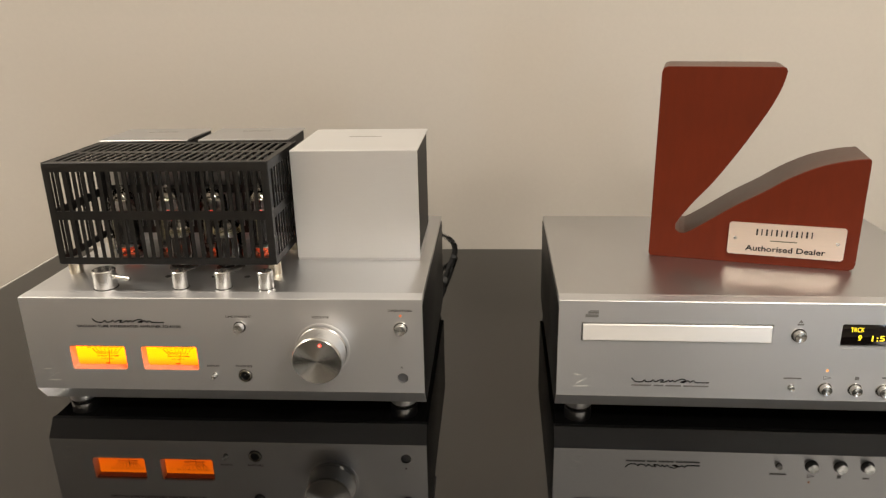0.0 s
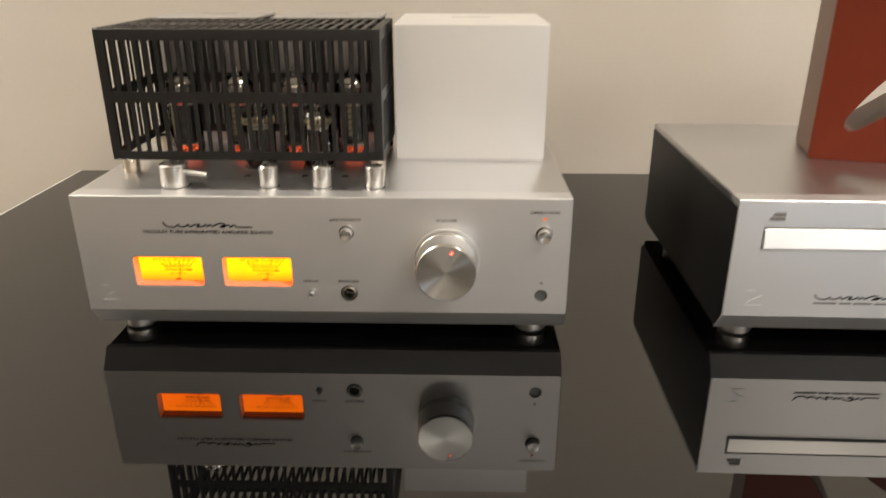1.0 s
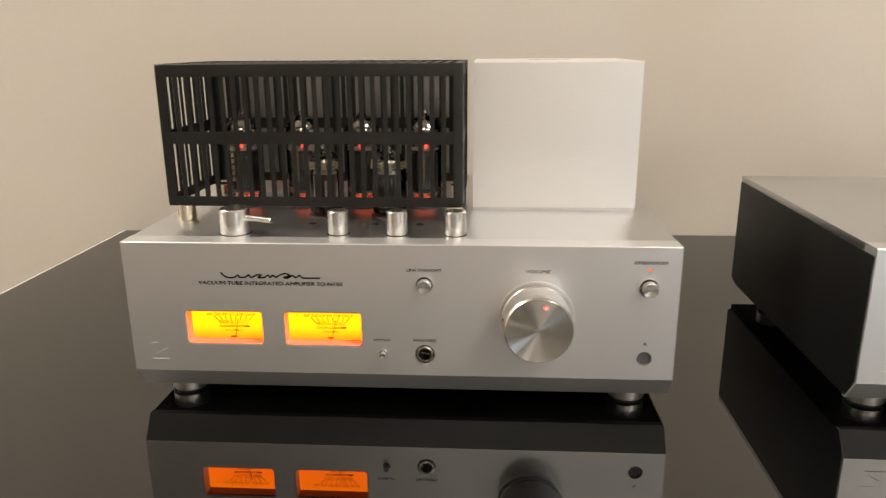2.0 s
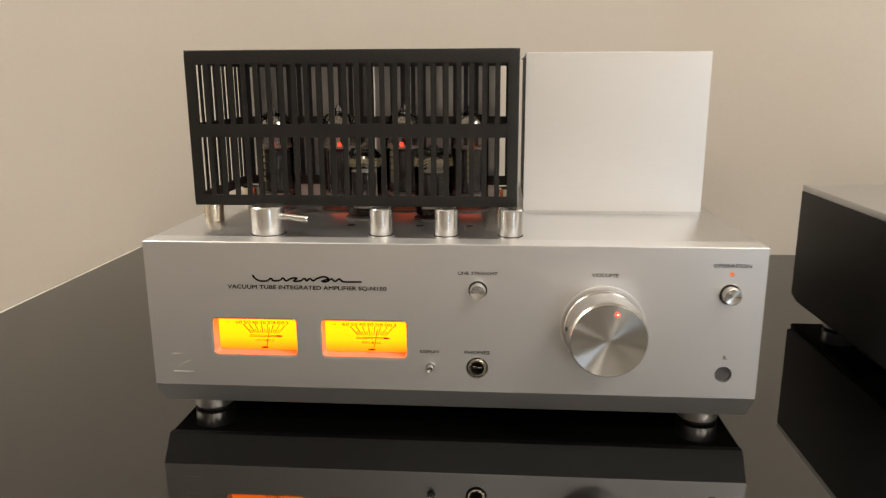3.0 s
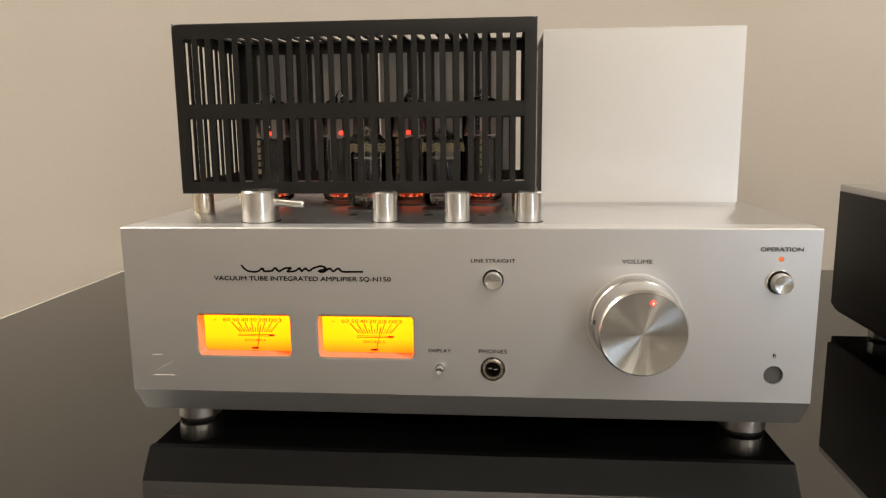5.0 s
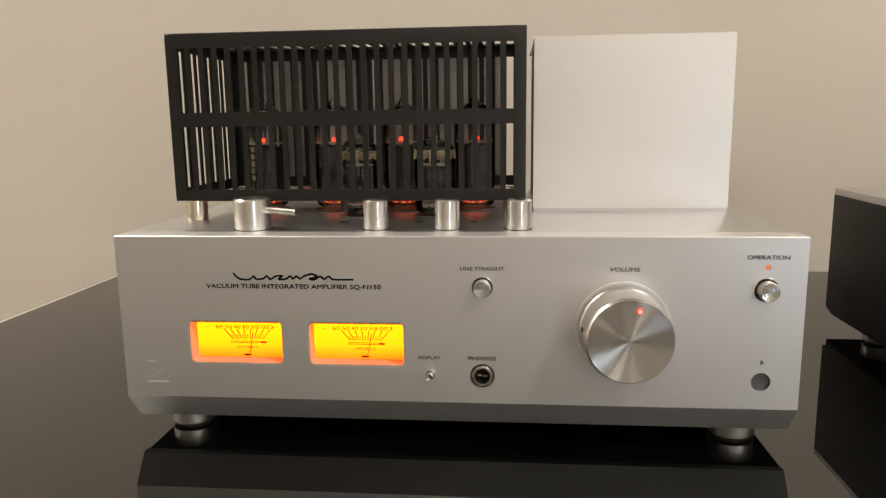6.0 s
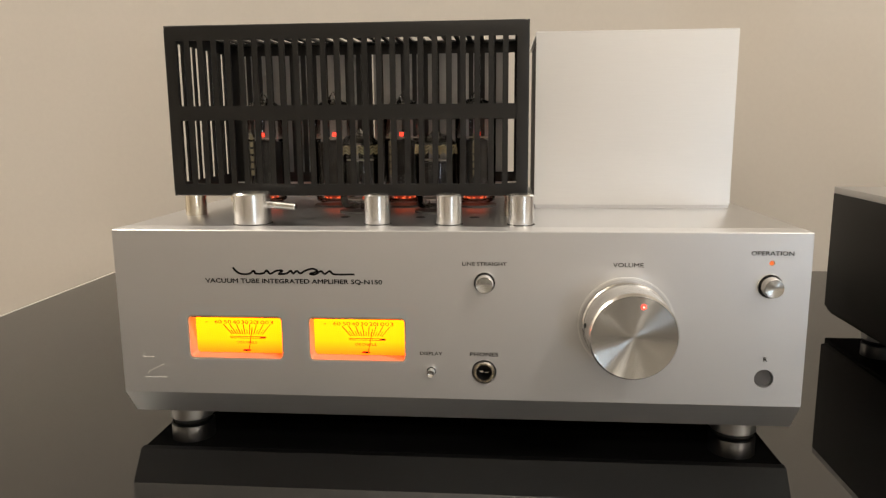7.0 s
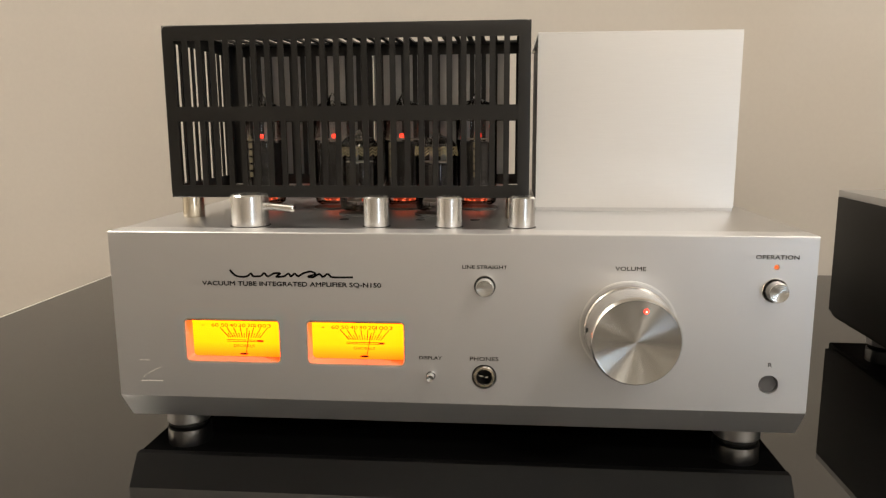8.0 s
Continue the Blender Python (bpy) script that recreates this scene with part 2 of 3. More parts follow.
def perforated(us, vs, solid, thick, place):
    """A sheet over the lines us and vs with the cells that solid(i, j) leaves, thick deep; place(u, v, d) gives the point."""
    bm = bmesh.new()
    at = {}

    def vert(i, j, d):
        if (i, j, d) not in at:
            at[i, j, d] = bm.verts.new(place(us[i], vs[j], d * thick))
        return at[i, j, d]

    nu, nv = len(us) - 1, len(vs) - 1
    there = {(i, j) for i in range(nu) for j in range(nv) if solid(i, j)}
    for i, j in there:
        for d in (0, 1):
            bm.faces.new([vert(a, b, d) for a, b in ((i, j), (i + 1, j), (i + 1, j + 1), (i, j + 1))])
        for (di, dj), (p, q) in (((-1, 0), ((i, j), (i, j + 1))), ((1, 0), ((i + 1, j), (i + 1, j + 1))), ((0, -1), ((i, j), (i + 1, j))), ((0, 1), ((i, j + 1), (i + 1, j + 1)))):
            if (i + di, j + dj) not in there:
                bm.faces.new((vert(*p, 0), vert(*q, 0), vert(*q, 1), vert(*p, 1)))
    bmesh.ops.recalc_face_normals(bm, faces=bm.faces)
    return bm


def tube_along(points, radius, n=12, bm=None, steps=8):
    """A round rod or cable through points, smoothed."""
    bm = bm or bmesh.new()
    pts = [Vector(p) for p in points]
    path = []
    ext = [2 * pts[0] - pts[1]] + pts + [2 * pts[-1] - pts[-2]]
    for a, b, c, d in zip(ext, ext[1:], ext[2:], ext[3:]):
        for k in range(steps):
            t = k / steps
            path.append(0.5 * (2 * b + (c - a) * t + (2 * a - 5 * b + 4 * c - d) * t * t + (3 * b - a - 3 * c + d) * t ** 3))
    path.append(pts[-1])
    rings = []
    side = Vector((0, 0, 1))
    for k, p in enumerate(path):
        t = (path[min(k + 1, len(path) - 1)] - path[max(k - 1, 0)]).normalized()
        if abs(t.dot(side)) > 0.98:
            side = Vector((0, 1, 0))
        a = t.cross(side).normalized()
        b = t.cross(a).normalized()
        side = b
        rings.append([bm.verts.new(p + radius * (a * math.cos(2 * math.pi * i / n) + b * math.sin(2 * math.pi * i / n))) for i in range(n)])
    for a, b in zip(rings, rings[1:]):
        for i in range(n):
            bm.faces.new((a[i], b[i], b[(i + 1) % n], a[(i + 1) % n]))
    bm.faces.new(rings[0])
    bm.faces.new(rings[-1][::-1])
    bmesh.ops.recalc_face_normals(bm, faces=bm.faces)
    return bm


def cut(bm, cutters):
    """bm less the cutters."""
    def temp(b):
        me = bpy.data.meshes.new("temp")
        b.to_mesh(me)
        b.free()
        return new("temp", me)

    whole = temp(bm)
    knives = [temp(c) for c in cutters]
    for k in knives:
        mod = whole.modifiers.new("cut", "BOOLEAN")
        mod.operation, mod.solver, mod.object = "DIFFERENCE", "EXACT", k
    got = bpy.data.meshes.new_from_object(whole.evaluated_get(bpy.context.evaluated_depsgraph_get()))
    done = bmesh.new()
    done.from_mesh(got)
    for ob in [whole] + knives:
        me = ob.data
        bpy.data.objects.remove(ob)
        bpy.data.meshes.remove(me)
    bpy.data.meshes.remove(got)
    return done


def solid_of(name, bm, mat, smooth=True, sharp=24):
    if smooth:
        for f in bm.faces:
            f.smooth = True
        for e in bm.edges:
            if len(e.link_faces) != 2 or e.calc_face_angle(0) > radians(sharp):
                e.smooth = False
    me = bpy.data.meshes.new(name)
    bm.to_mesh(me)
    bm.free()
    me.materials.append(mat)
    return me


def part(name, bm, mat, parent, label="", at=(0, 0, 0), sharp=24):
    ob = new(name, solid_of(name, bm, mat, sharp=sharp))
    ob.location = at
    ob.parent = parent
    return tagged(ob, label)


def thing(name, at, label, category, group="", turn=0.0):
    ob = new(name)
    ob.empty_display_size = 0.02
    ob.location = at
    ob.rotation_euler = (0, 0, radians(turn))
    return tagged(ob, label, category, group)


def structure(name, bm, mat, label):
    return tagged(new(name, solid_of(name, bm, mat)), label, name.split("_")[0], kind="structure")


def lettering(name, text, x0, x1, z, cap, y, mat, parent, label="", bold=0.0):
    """Words on a face towards -y: from x0 to x1, with capitals cap high on the line z."""
    cu = bpy.data.curves.new("words", "FONT")
    cu.body, cu.size, cu.resolution_u = text, 1.0, 3
    ob = new("words", cu)
    bpy.context.view_layer.update()
    me = bpy.data.meshes.new_from_object(ob.evaluated_get(bpy.context.evaluated_depsgraph_get()))
    bpy.data.objects.remove(ob)
    bpy.data.curves.remove(cu)
    co = np.empty(len(me.vertices) * 3)
    me.vertices.foreach_get("co", co)
    co = co.reshape(-1, 3)
    a, b = co[:, 0].min(), co[:, 0].max()
    top = 0.69
    for v, c in zip(me.vertices, co):
        v.co = (x0 + (c[0] - a) / (b - a) * (x1 - x0), y, z + c[1] / top * cap)
    if bold:
        bm = bmesh.new()
        for k, (dx, dz) in enumerate(((0, 0), (bold, 0), (-bold, 0), (0, bold), (0, -bold))):
            first_vert = len(bm.verts)
            bm.from_mesh(me)
            bm.verts.ensure_lookup_table()
            for q in range(first_vert, len(bm.verts)):
                bm.verts[q].co += Vector((dx, -0.00001 * k, dz))
        bm.to_mesh(me)
        bm.free()
    me.materials.clear()
    me.materials.append(mat)
    done = new(name, me)
    done.parent = parent
    return tagged(done, label)


def stroke(bm, pts, width, y):
    """A flat ribbon along points in x and z, with a little body."""
    for (xa, za), (xb, zb) in zip(pts, pts[1:]):
        d = Vector((xb - xa, zb - za))
        if d.length < 1e-9:
            continue
        n = Vector((-d.y, d.x)).normalized() * width / 2
        e = d.normalized() * width * 0.3
        quad = [(xa - e.x + n.x, za - e.y + n.y), (xb + e.x + n.x, zb + e.y + n.y), (xb + e.x - n.x, zb + e.y - n.y), (xa - e.x - n.x, za - e.y - n.y)]
        slab(quad, y, y + 0.00025, bm)
    return bm


# ---- room ----
X0, X1, Y0 = -2.3, 2.7, SOUTH
structure("wall_north", boxed(X0 - 0.1, X1 + 0.1, WALL_Y, WALL_Y + 0.1, -TABLE_HEIGHT, CEILING), PAINT, "warm beige painted plaster wall behind the table")
# opening for the added window
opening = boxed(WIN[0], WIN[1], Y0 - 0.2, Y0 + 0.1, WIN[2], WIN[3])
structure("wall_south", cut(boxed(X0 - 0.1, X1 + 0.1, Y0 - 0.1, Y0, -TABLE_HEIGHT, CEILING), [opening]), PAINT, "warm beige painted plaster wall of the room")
structure("wall_west", boxed(X0 - 0.1, X0, Y0, WALL_Y, -TABLE_HEIGHT, CEILING), PAINT, "warm beige painted plaster side wall")
structure("wall_east", boxed(X1, X1 + 0.1, Y0, WALL_Y, -TABLE_HEIGHT, CEILING), PAINT, "warm beige painted plaster side wall")
structure("floor", boxed(X0 - 0.1, X1 + 0.1, Y0 - 0.1, WALL_Y + 0.1, -TABLE_HEIGHT - 0.05, -TABLE_HEIGHT), CARPET, "grey-beige carpet floor under the table")
structure("ceiling", boxed(X0 - 0.1, X1 + 0.1, Y0 - 0.1, WALL_Y + 0.1, CEILING, CEILING + 0.05), CEILING_PAINT, "plain off-white painted ceiling with downlights")

# frame, bar and sill of the added window, all out of view
window = structure("window_1", ring_of(WIN[0], WIN[1], WIN[2], WIN[3], 0.004, 0.045, Y0 - 0.06, Y0 - 0.01), CEILING_PAINT, "unseen white-framed window added as a cool light opposite the table")
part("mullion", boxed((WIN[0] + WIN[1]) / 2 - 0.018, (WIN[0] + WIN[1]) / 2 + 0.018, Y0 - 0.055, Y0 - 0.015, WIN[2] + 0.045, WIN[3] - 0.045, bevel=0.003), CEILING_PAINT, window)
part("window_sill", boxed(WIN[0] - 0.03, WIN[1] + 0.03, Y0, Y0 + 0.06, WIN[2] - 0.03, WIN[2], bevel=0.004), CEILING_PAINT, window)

# ---- table ----
TX0, TX1, TY0, TY1 = -0.355, 1.05, -0.149, 0.398
table = thing("table", (0.34, 0.04, -TABLE_HEIGHT), "low table with polished black glass top", "table")
top = boxed(TX0 - 0.34, TX1 - 0.34, TY0 - 0.04, TY1 - 0.04, TABLE_HEIGHT - 0.012, TABLE_HEIGHT)
part("tabletop", top, GLASS_TOP, table, "glossy black glass top")
edge = bmesh.new()
ex0, ex1, ey0, ey1 = TX0 - 0.34, TX1 - 0.34, TY0 - 0.04, TY1 - 0.04
for a in ((ex0 - 0.003, ex0, ey0 - 0.003, ey1), (ex1, ex1 + 0.003, ey0 - 0.003, ey1), (ex0, ex1, ey0 - 0.003, ey0)):
    box(edge, *a, TABLE_HEIGHT - 0.012, TABLE_HEIGHT - 0.0004)
part("edge_strip", edge, GLASS_EDGE, table, "pale polished edge strip")
part("frame", boxed(ex0 + 0.03, ex1 - 0.03, ey0 + 0.03, ey1 - 0.03, TABLE_HEIGHT - 0.072, TABLE_HEIGHT - 0.012, bevel=0.002), TABLE_FRAME, table)
for lx in (ex0 + 0.03, ex1 - 0.09):
    for ly in (ey0 + 0.03, ey1 - 0.09):
        part("leg", boxed(lx, lx + 0.06, ly, ly + 0.06, 0, TABLE_HEIGHT - 0.072, bevel=0.003), TABLE_FRAME, table)

# ---- ceiling lights ----
for lx, ly, watts, size, colour in LAMPS:
    fixture = thing("ceiling_light", (lx, ly, CEILING), "square white ceiling light panel", "lamp", "ceiling lights")
    h = size / 2
    rim = bmesh.new()
    for a in ((-h - 0.02, h + 0.02, -h - 0.02, -h), (-h - 0.02, h + 0.02, h, h + 0.02), (-h - 0.02, -h, -h, h), (h, h + 0.02, -h, h)):
        box(rim, *a, -0.03, 0.0)
    part("frame", rim, CEILING_PAINT, fixture)


# ---- hi-fi units ----
HALF = 0.1485
H_TOP, H_FACE, H_LOW = 0.0970, 0.0225, 0.0098
DEPTH = 0.2135


def foot_shape():
    return lathe([(0, 0.0012), (0.0097, 0.0012), (0.0103, 0.0018), (0.0103, 0.0096), (0, 0.0096)], 36)


def hifi_feet(unit, depth, tilt=0.0):
    mesh_a = solid_of("foot", foot_shape(), DECK)
    for fx in (-0.1295, 0.1295):
        for fy in (0.0260, depth - 0.04):
            f = new("foot", mesh_a)
            f.location, f.parent = (fx, fy, 0), unit
            low = -fy * math.tan(tilt)
            pad = new("rubber_pad", solid_of("rubber_pad", lathe([(0, low), (0.0094, low), (0.0094, 0.0013), (0, 0.0013)], 28), RUBBER))
            pad.parent = f


def face_profile(bm_depth=0.010):
    """The front plate: upright face, bottom chamfer that runs back, small top bevel."""
    bm = bmesh.new()
    prof = [(0.0004, H_TOP), (0.0, H_TOP - 0.0004), (0.0, H_FACE), (0.0092, H_LOW), (0.0130, H_LOW), (0.0130, H_TOP)]
    w = HALF
    a = [bm.verts.new((-w, y, z)) for y, z in prof]
    b = [bm.verts.new((w, y, z)) for y, z in prof]
    bm.faces.new(a)
    bm.faces.new(b[::-1])
    for k in range(len(prof)):
        j = (k + 1) % len(prof)
        bm.faces.new((a[k], b[k], b[j], a[j]))
    bmesh.ops.recalc_face_normals(bm, faces=bm.faces)
    return bm


def chassis(unit, depth):
    part("body", boxed(-HALF + 0.002, HALF - 0.002, 0.0132, depth, H_LOW, H_TOP - 0.0045, bevel=0.0012), BLACK_STEEL, unit, "black painted steel body")
    part("top_plate", boxed(-HALF, HALF, 0.0133, depth, H_TOP - 0.0050, H_TOP, bevel=0.0007), DECK, unit, "satin silver top plate")
    prof = [(0.0016, H_FACE), (0.0098, H_LOW + 0.0010), (depth - 0.012, H_LOW + 0.0010), (depth - 0.001, H_LOW + 0.0045), (depth - 0.001, H_TOP - 0.0045), (0.0016, H_TOP - 0.0045)]
    for sx in (-1, 1):
        bm = bmesh.new()
        a = [bm.verts.new((sx * (HALF - 0.0018), y, z)) for y, z in prof]
        b = [bm.verts.new((sx * (HALF + 0.0006), y, z)) for y, z in prof]
        bm.faces.new(a)
        bm.faces.new(b)
        for k in range(len(prof)):
            j = (k + 1) % len(prof)
            bm.faces.new((a[k], b[k], b[j], a[j]))
        bmesh.ops.recalc_face_normals(bm, faces=bm.faces)
        bmesh.ops.bevel(bm, geom=list(bm.edges), offset=0.0006, segments=2, profile=0.5, affect="EDGES", clamp_overlap=True)
        part("side_panel", bm, BLACK_STEEL, unit, "black side panel")


def disc_hole(x, z, r, depth=0.012):
    return lathe([(0, -depth), (r, -depth), (r, 0.004), (0, 0.004)], 32, "y", (x, 0, z))


def push_button(unit, x, z, r, name="button", out=0.004, label="turned metal push button"):
    b = part(name, lathe([(0, out - 0.0004), (r * 0.25, out - 0.00035), (r * 0.8, out), (r * 0.93, out - 0.0003), (r, out - 0.0012), (r, -0.004), (0, -0.004)], 32, "y"), CHROME, unit, label, (x, 0, z))
    part("button_face", lathe([(r * 0.90, out + 0.00005), (r * 0.2, out - 0.00025), (0, out - 0.0003)], 32, "y"), SPUN, b)
    part("collar", lathe([(r * 1.14, -0.003), (r * 1.14, 0.0001), (r * 1.18, 0.0003), (r * 1.24, 0.0), (r * 1.24, -0.003), (r * 1.14, -0.003)], 32, "y"), CHROME, b)
    # black ring set into the hole to stand for its shadow
    part("gap", lathe([(r * 1.01, -0.0010), (r * 1.14, -0.0010), (r * 1.14, -0.0016), (r * 1.01, -0.0016), (r * 1.01, -0.0010)], 32, "y"), BLACK, b)
    return b


def emblem(unit, x, z, s=1.0):
    """Fine engraved emblem lines."""
    bm = bmesh.new()
    stroke(bm, [(x, z + 0.0096 * s), (x + 0.0046 * s, z + 0.0096 * s)], 0.00022, -0.0002)
    stroke(bm, [(x, z), (x + 0.0098 * s, z + 0.0001)], 0.00026, -0.0002)
    stroke(bm, [(x + 0.0012 * s + 0.0080 * s * k / 8, z + 0.0017 * s + 0.0046 * s * (k / 8) ** 0.75) for k in range(9)], 0.00018, -0.0002)
    part("engraved_emblem", bm, ENGRAVED, unit, "fine bright engraved lines")


def bend(pts, n=6):
    """A smooth line through points."""
    out = []
    ext = [pts[0]] + pts + [pts[-1]]
    for a, b, c, d in zip(ext, ext[1:], ext[2:], ext[3:]):
        a, b, c, d = (Vector(p) for p in (a, b, c, d))
        for k in range(n):
            t = k / n
            out.append(tuple(0.5 * (2 * b + (c - a) * t + (2 * a - 5 * b + 4 * c - d) * t * t + (3 * b - a - 3 * c + d) * t ** 3)))
    return out + [pts[-1]]


def script_mark(unit, x0, x1, z0, z1, y=-0.0002, width=0.00082):
    """A flowing dark flourish in place of a maker's mark."""
    w, h = x1 - x0, z1 - z0
    bm = bmesh.new()
    knots = [(0.0, 1.0), (0.02, 0.55), (0.06, 0.12), (0.13, 0.10), (0.17, 0.55), (0.19, 0.15), (0.25, 0.22), (0.28, 0.62), (0.31, 0.16), (0.36, 0.60), (0.41, 0.62),
             (0.38, 0.14), (0.44, 0.20), (0.48, 0.60), (0.50, 0.22), (0.53, 0.60), (0.56, 0.25), (0.60, 0.66), (0.66, 0.95), (0.70, 0.60), (0.64, 0.22), (0.68, 0.12),
             (0.73, 0.60), (0.76, 0.20), (0.80, 0.62), (0.83, 0.20), (0.88, 0.14), (1.0, 0.17)]
    pts = [(x0 + w * a, z0 + h * b) for a, b in bend(knots, 5)]
    stroke(bm, pts, width, y)
    part("script_mark", bm, INK, unit, "black flowing script flourish")


# ---- valve amplifier ----
amp = thing("valve_amplifier", (0, 0, 0), "silver valve amplifier with black tube cage on glass table", "amplifier")
chassis(amp, DEPTH)
hifi_feet(amp, DEPTH)
METERS = [(-0.1172, -0.0737), (-0.0624, -0.0190)]
MZ0, MZ1 = 0.0386, 0.0589
BUTTONS = [(0.0150, 0.0748, 0.0038), (-0.0081, 0.0350, 0.0017), (0.1326, 0.0746, 0.0042)]
KNOB = (0.0747, 0.0576)
JACK = (0.0149, 0.0351)
EYE = (0.1326, 0.0347)
cutters = [slab(rounded(a, b, MZ0, MZ1, 0.0026), -0.004, 0.0088) for a, b in METERS]
cutters += [disc_hole(x, z, r * 1.23, 0.006) for x, z, r in BUTTONS]
cutters += [disc_hole(*JACK, 0.0054, 0.009), disc_hole(*EYE, 0.0040, 0.004), disc_hole(0.1326, 0.0843, 0.0011, 0.003)]
part("front_panel", cut(face_profile(), cutters), SILVER, amp, "satin aluminium front panel with bevelled lower edge", sharp=14)

NUMBERS = ["60", "50", "40", "30", "20", "10", "0", "3"]
for n, (a, b) in enumerate(METERS):
    meter = part("level_meter", ring_of(a, b, MZ0, MZ1, 0.0026, 0.0007, 0.0002, 0.0080), BEZEL, amp, "rounded frosted bezel of a glowing amber level meter")
    part("scale_plate", slab(rounded(a + 0.0004, b - 0.0004, MZ0 + 0.0004, MZ1 - 0.0004, 0.002), 0.0076, 0.0084), METER_FACE, meter, "backlit amber scale")
    # brown strip imitates the unlit upper wall of the meter recess
    part("top_lip_shade", boxed(a + 0.0014, b - 0.0014, 0.0012, 0.0074, MZ1 - 0.0014, MZ1 - 0.0008), LIP_SHADE, meter, "dark strip put in for the unlit upper wall of the recess")
    mx = (a + b) / 2 + 0.0022
    yy = 0.0072
    ink = bmesh.new()
    for k in range(15):
        u = k / 14
        big = k % 2 == 0
        xb, xt = mx - 0.0066 + 0.0142 * u, mx - 0.0104 + 0.0216 * u
        zb = 0.0482
        f = 1.0 if big else 0.45
        stroke(ink, [(xb, zb), (xb + (xt - xb) * f, zb + 0.0044 * f)], 0.00028 if big else 0.0002, yy)
    stroke(ink, [(mx - 0.0075, 0.0470), (mx + 0.0085, 0.0470)], 0.00018, yy)
    stroke(ink, [(mx - 0.0075, 0.0463), (mx + 0.0085, 0.0463)], 0.00018, yy)
    stroke(ink, [(mx + 0.0068, 0.04665), (mx + 0.0090, 0.04665)], 0.0007, yy)
    stroke(ink, [(a + 0.0052, 0.0536), (a + 0.0062, 0.0536)], 0.0002, yy)
    stroke(ink, [(b - 0.0020, 0.0532), (b - 0.0012, 0.0532)], 0.0002, yy)
    stroke(ink, [(b - 0.0016, 0.0528), (b - 0.0016, 0.0536)], 0.0002, yy)
    part("scale_marks", ink, SCALE_INK, meter)
    for k, word in enumerate(NUMBERS):
        xc = mx + (-0.0127, -0.0083, -0.0043, -0.0003, 0.0037, 0.0072, 0.0100, 0.0121)[k]
        half = 0.00165 if len(word) == 2 else 0.0008
        lettering("scale_number", word, xc - half, xc + half, 0.0530, 0.0016, yy, SCALE_INK, meter)
    lettering("scale_caption", "DECIBELS", mx - 0.0045, mx + 0.0050, 0.0438, 0.0011, yy, SCALE_INK, meter)
    needle = bmesh.new()
    tilt = radians(10 if n == 0 else 12)
    stroke(needle, [(mx + 0.0014, 0.0412), (mx + 0.0014 + 0.0105 * math.sin(tilt), 0.0412 + 0.0105 * math.cos(tilt))], 0.00022, 0.0064)
    slab([(mx + 0.0004 + 0.0019 * math.cos(radians(q)), 0.0409 + 0.0004 * math.sin(radians(q))) for q in range(0, 360, 20)], 0.0062, 0.0066, needle)
    part("needle", needle, INK, meter, "thin dark pointer needle")

script_mark(amp, -0.0946, -0.0412, 0.0774, 0.0804)
WORDS = -0.00015
lettering("type_lettering", "VACUUM TUBE INTEGRATED AMPLIFIER SQ-N150", -0.1074, -0.0290, 0.0737, 0.0019, WORDS, INK, amp, bold=0.00008)
lettering("control_lettering", "LINE STRAIGHT", 0.0056, 0.0243, 0.0823, 0.0015, WORDS, INK_FAINT, amp, bold=0.00004)
lettering("control_lettering", "DISPLAY", -0.0130, -0.0033, 0.0424, 0.0014, WORDS, INK_FAINT, amp, bold=0.00004)
lettering("control_lettering", "PHONES", 0.0088, 0.0210, 0.0423, 0.0017, WORDS, INK_FAINT, amp, bold=0.00004)
lettering("control_lettering", "VOLUME", 0.0685, 0.0810, 0.0822, 0.0017, WORDS, INK_FAINT, amp, bold=0.00004)
lettering("control_lettering", "OPERATION", 0.1241, 0.1410, 0.0876, 0.0017, WORDS, INK_FAINT, amp, bold=0.00004)
lettering("control_lettering", "R", 0.1319, 0.1334, 0.0424, 0.0018, WORDS, INK_FAINT, amp, bold=0.00004)
emblem(amp, -0.1384, 0.0295)
for x, z, r in BUTTONS:
    push_button(amp, x, z, r, out=0.0048 if r > 0.003 else 0.0038)
part("indicator_led", lathe([(0, 0.0003), (0.0006, 0.0001), (0.0009, -0.0006), (0.0009, -0.002), (0, -0.002)], 16, "y"), LED_ORANGE, amp, "small orange indicator light", (0.1326, 0, 0.0843))
part("remote_eye", lathe([(0, -0.0012), (0.0036, -0.0013), (0.0039, -0.002), (0.0039, -0.0035), (0, -0.0035)], 32, "y"), SENSOR, amp, "dark grey round remote sensor window", (EYE[0], 0, EYE[1]))
jack = part("headphone_jack", lathe([(0.0034, -0.006), (0.0034, 0.0006), (0.0040, 0.0009), (0.0048, 0.0005), (0.0052, -0.0004), (0.0052, -0.006), (0.0034, -0.006)], 36, "y"), DARK_METAL, amp, "headphone socket with bright metal ring", (JACK[0], 0, JACK[1]))
part("inner_ring", lathe([(0.0034, 0.0), (0.0035, 0.0011), (0.0043, 0.0011), (0.0046, 0.0002)], 36, "y"), NICKEL, jack)
part("bore", lathe([(0.0034, 0.0), (0.0032, -0.0075), (0, -0.0075)], 28, "y"), BLACK, jack)
part("contact", boxed(-0.0022, -0.0004, 0.0028, 0.0034, -0.0012, -0.0004, bevel=0.0001), CHROME, jack)
part("contact", boxed(0.0003, 0.0020, 0.0028, 0.0034, -0.0016, -0.0009, bevel=0.0001), CHROME, jack)

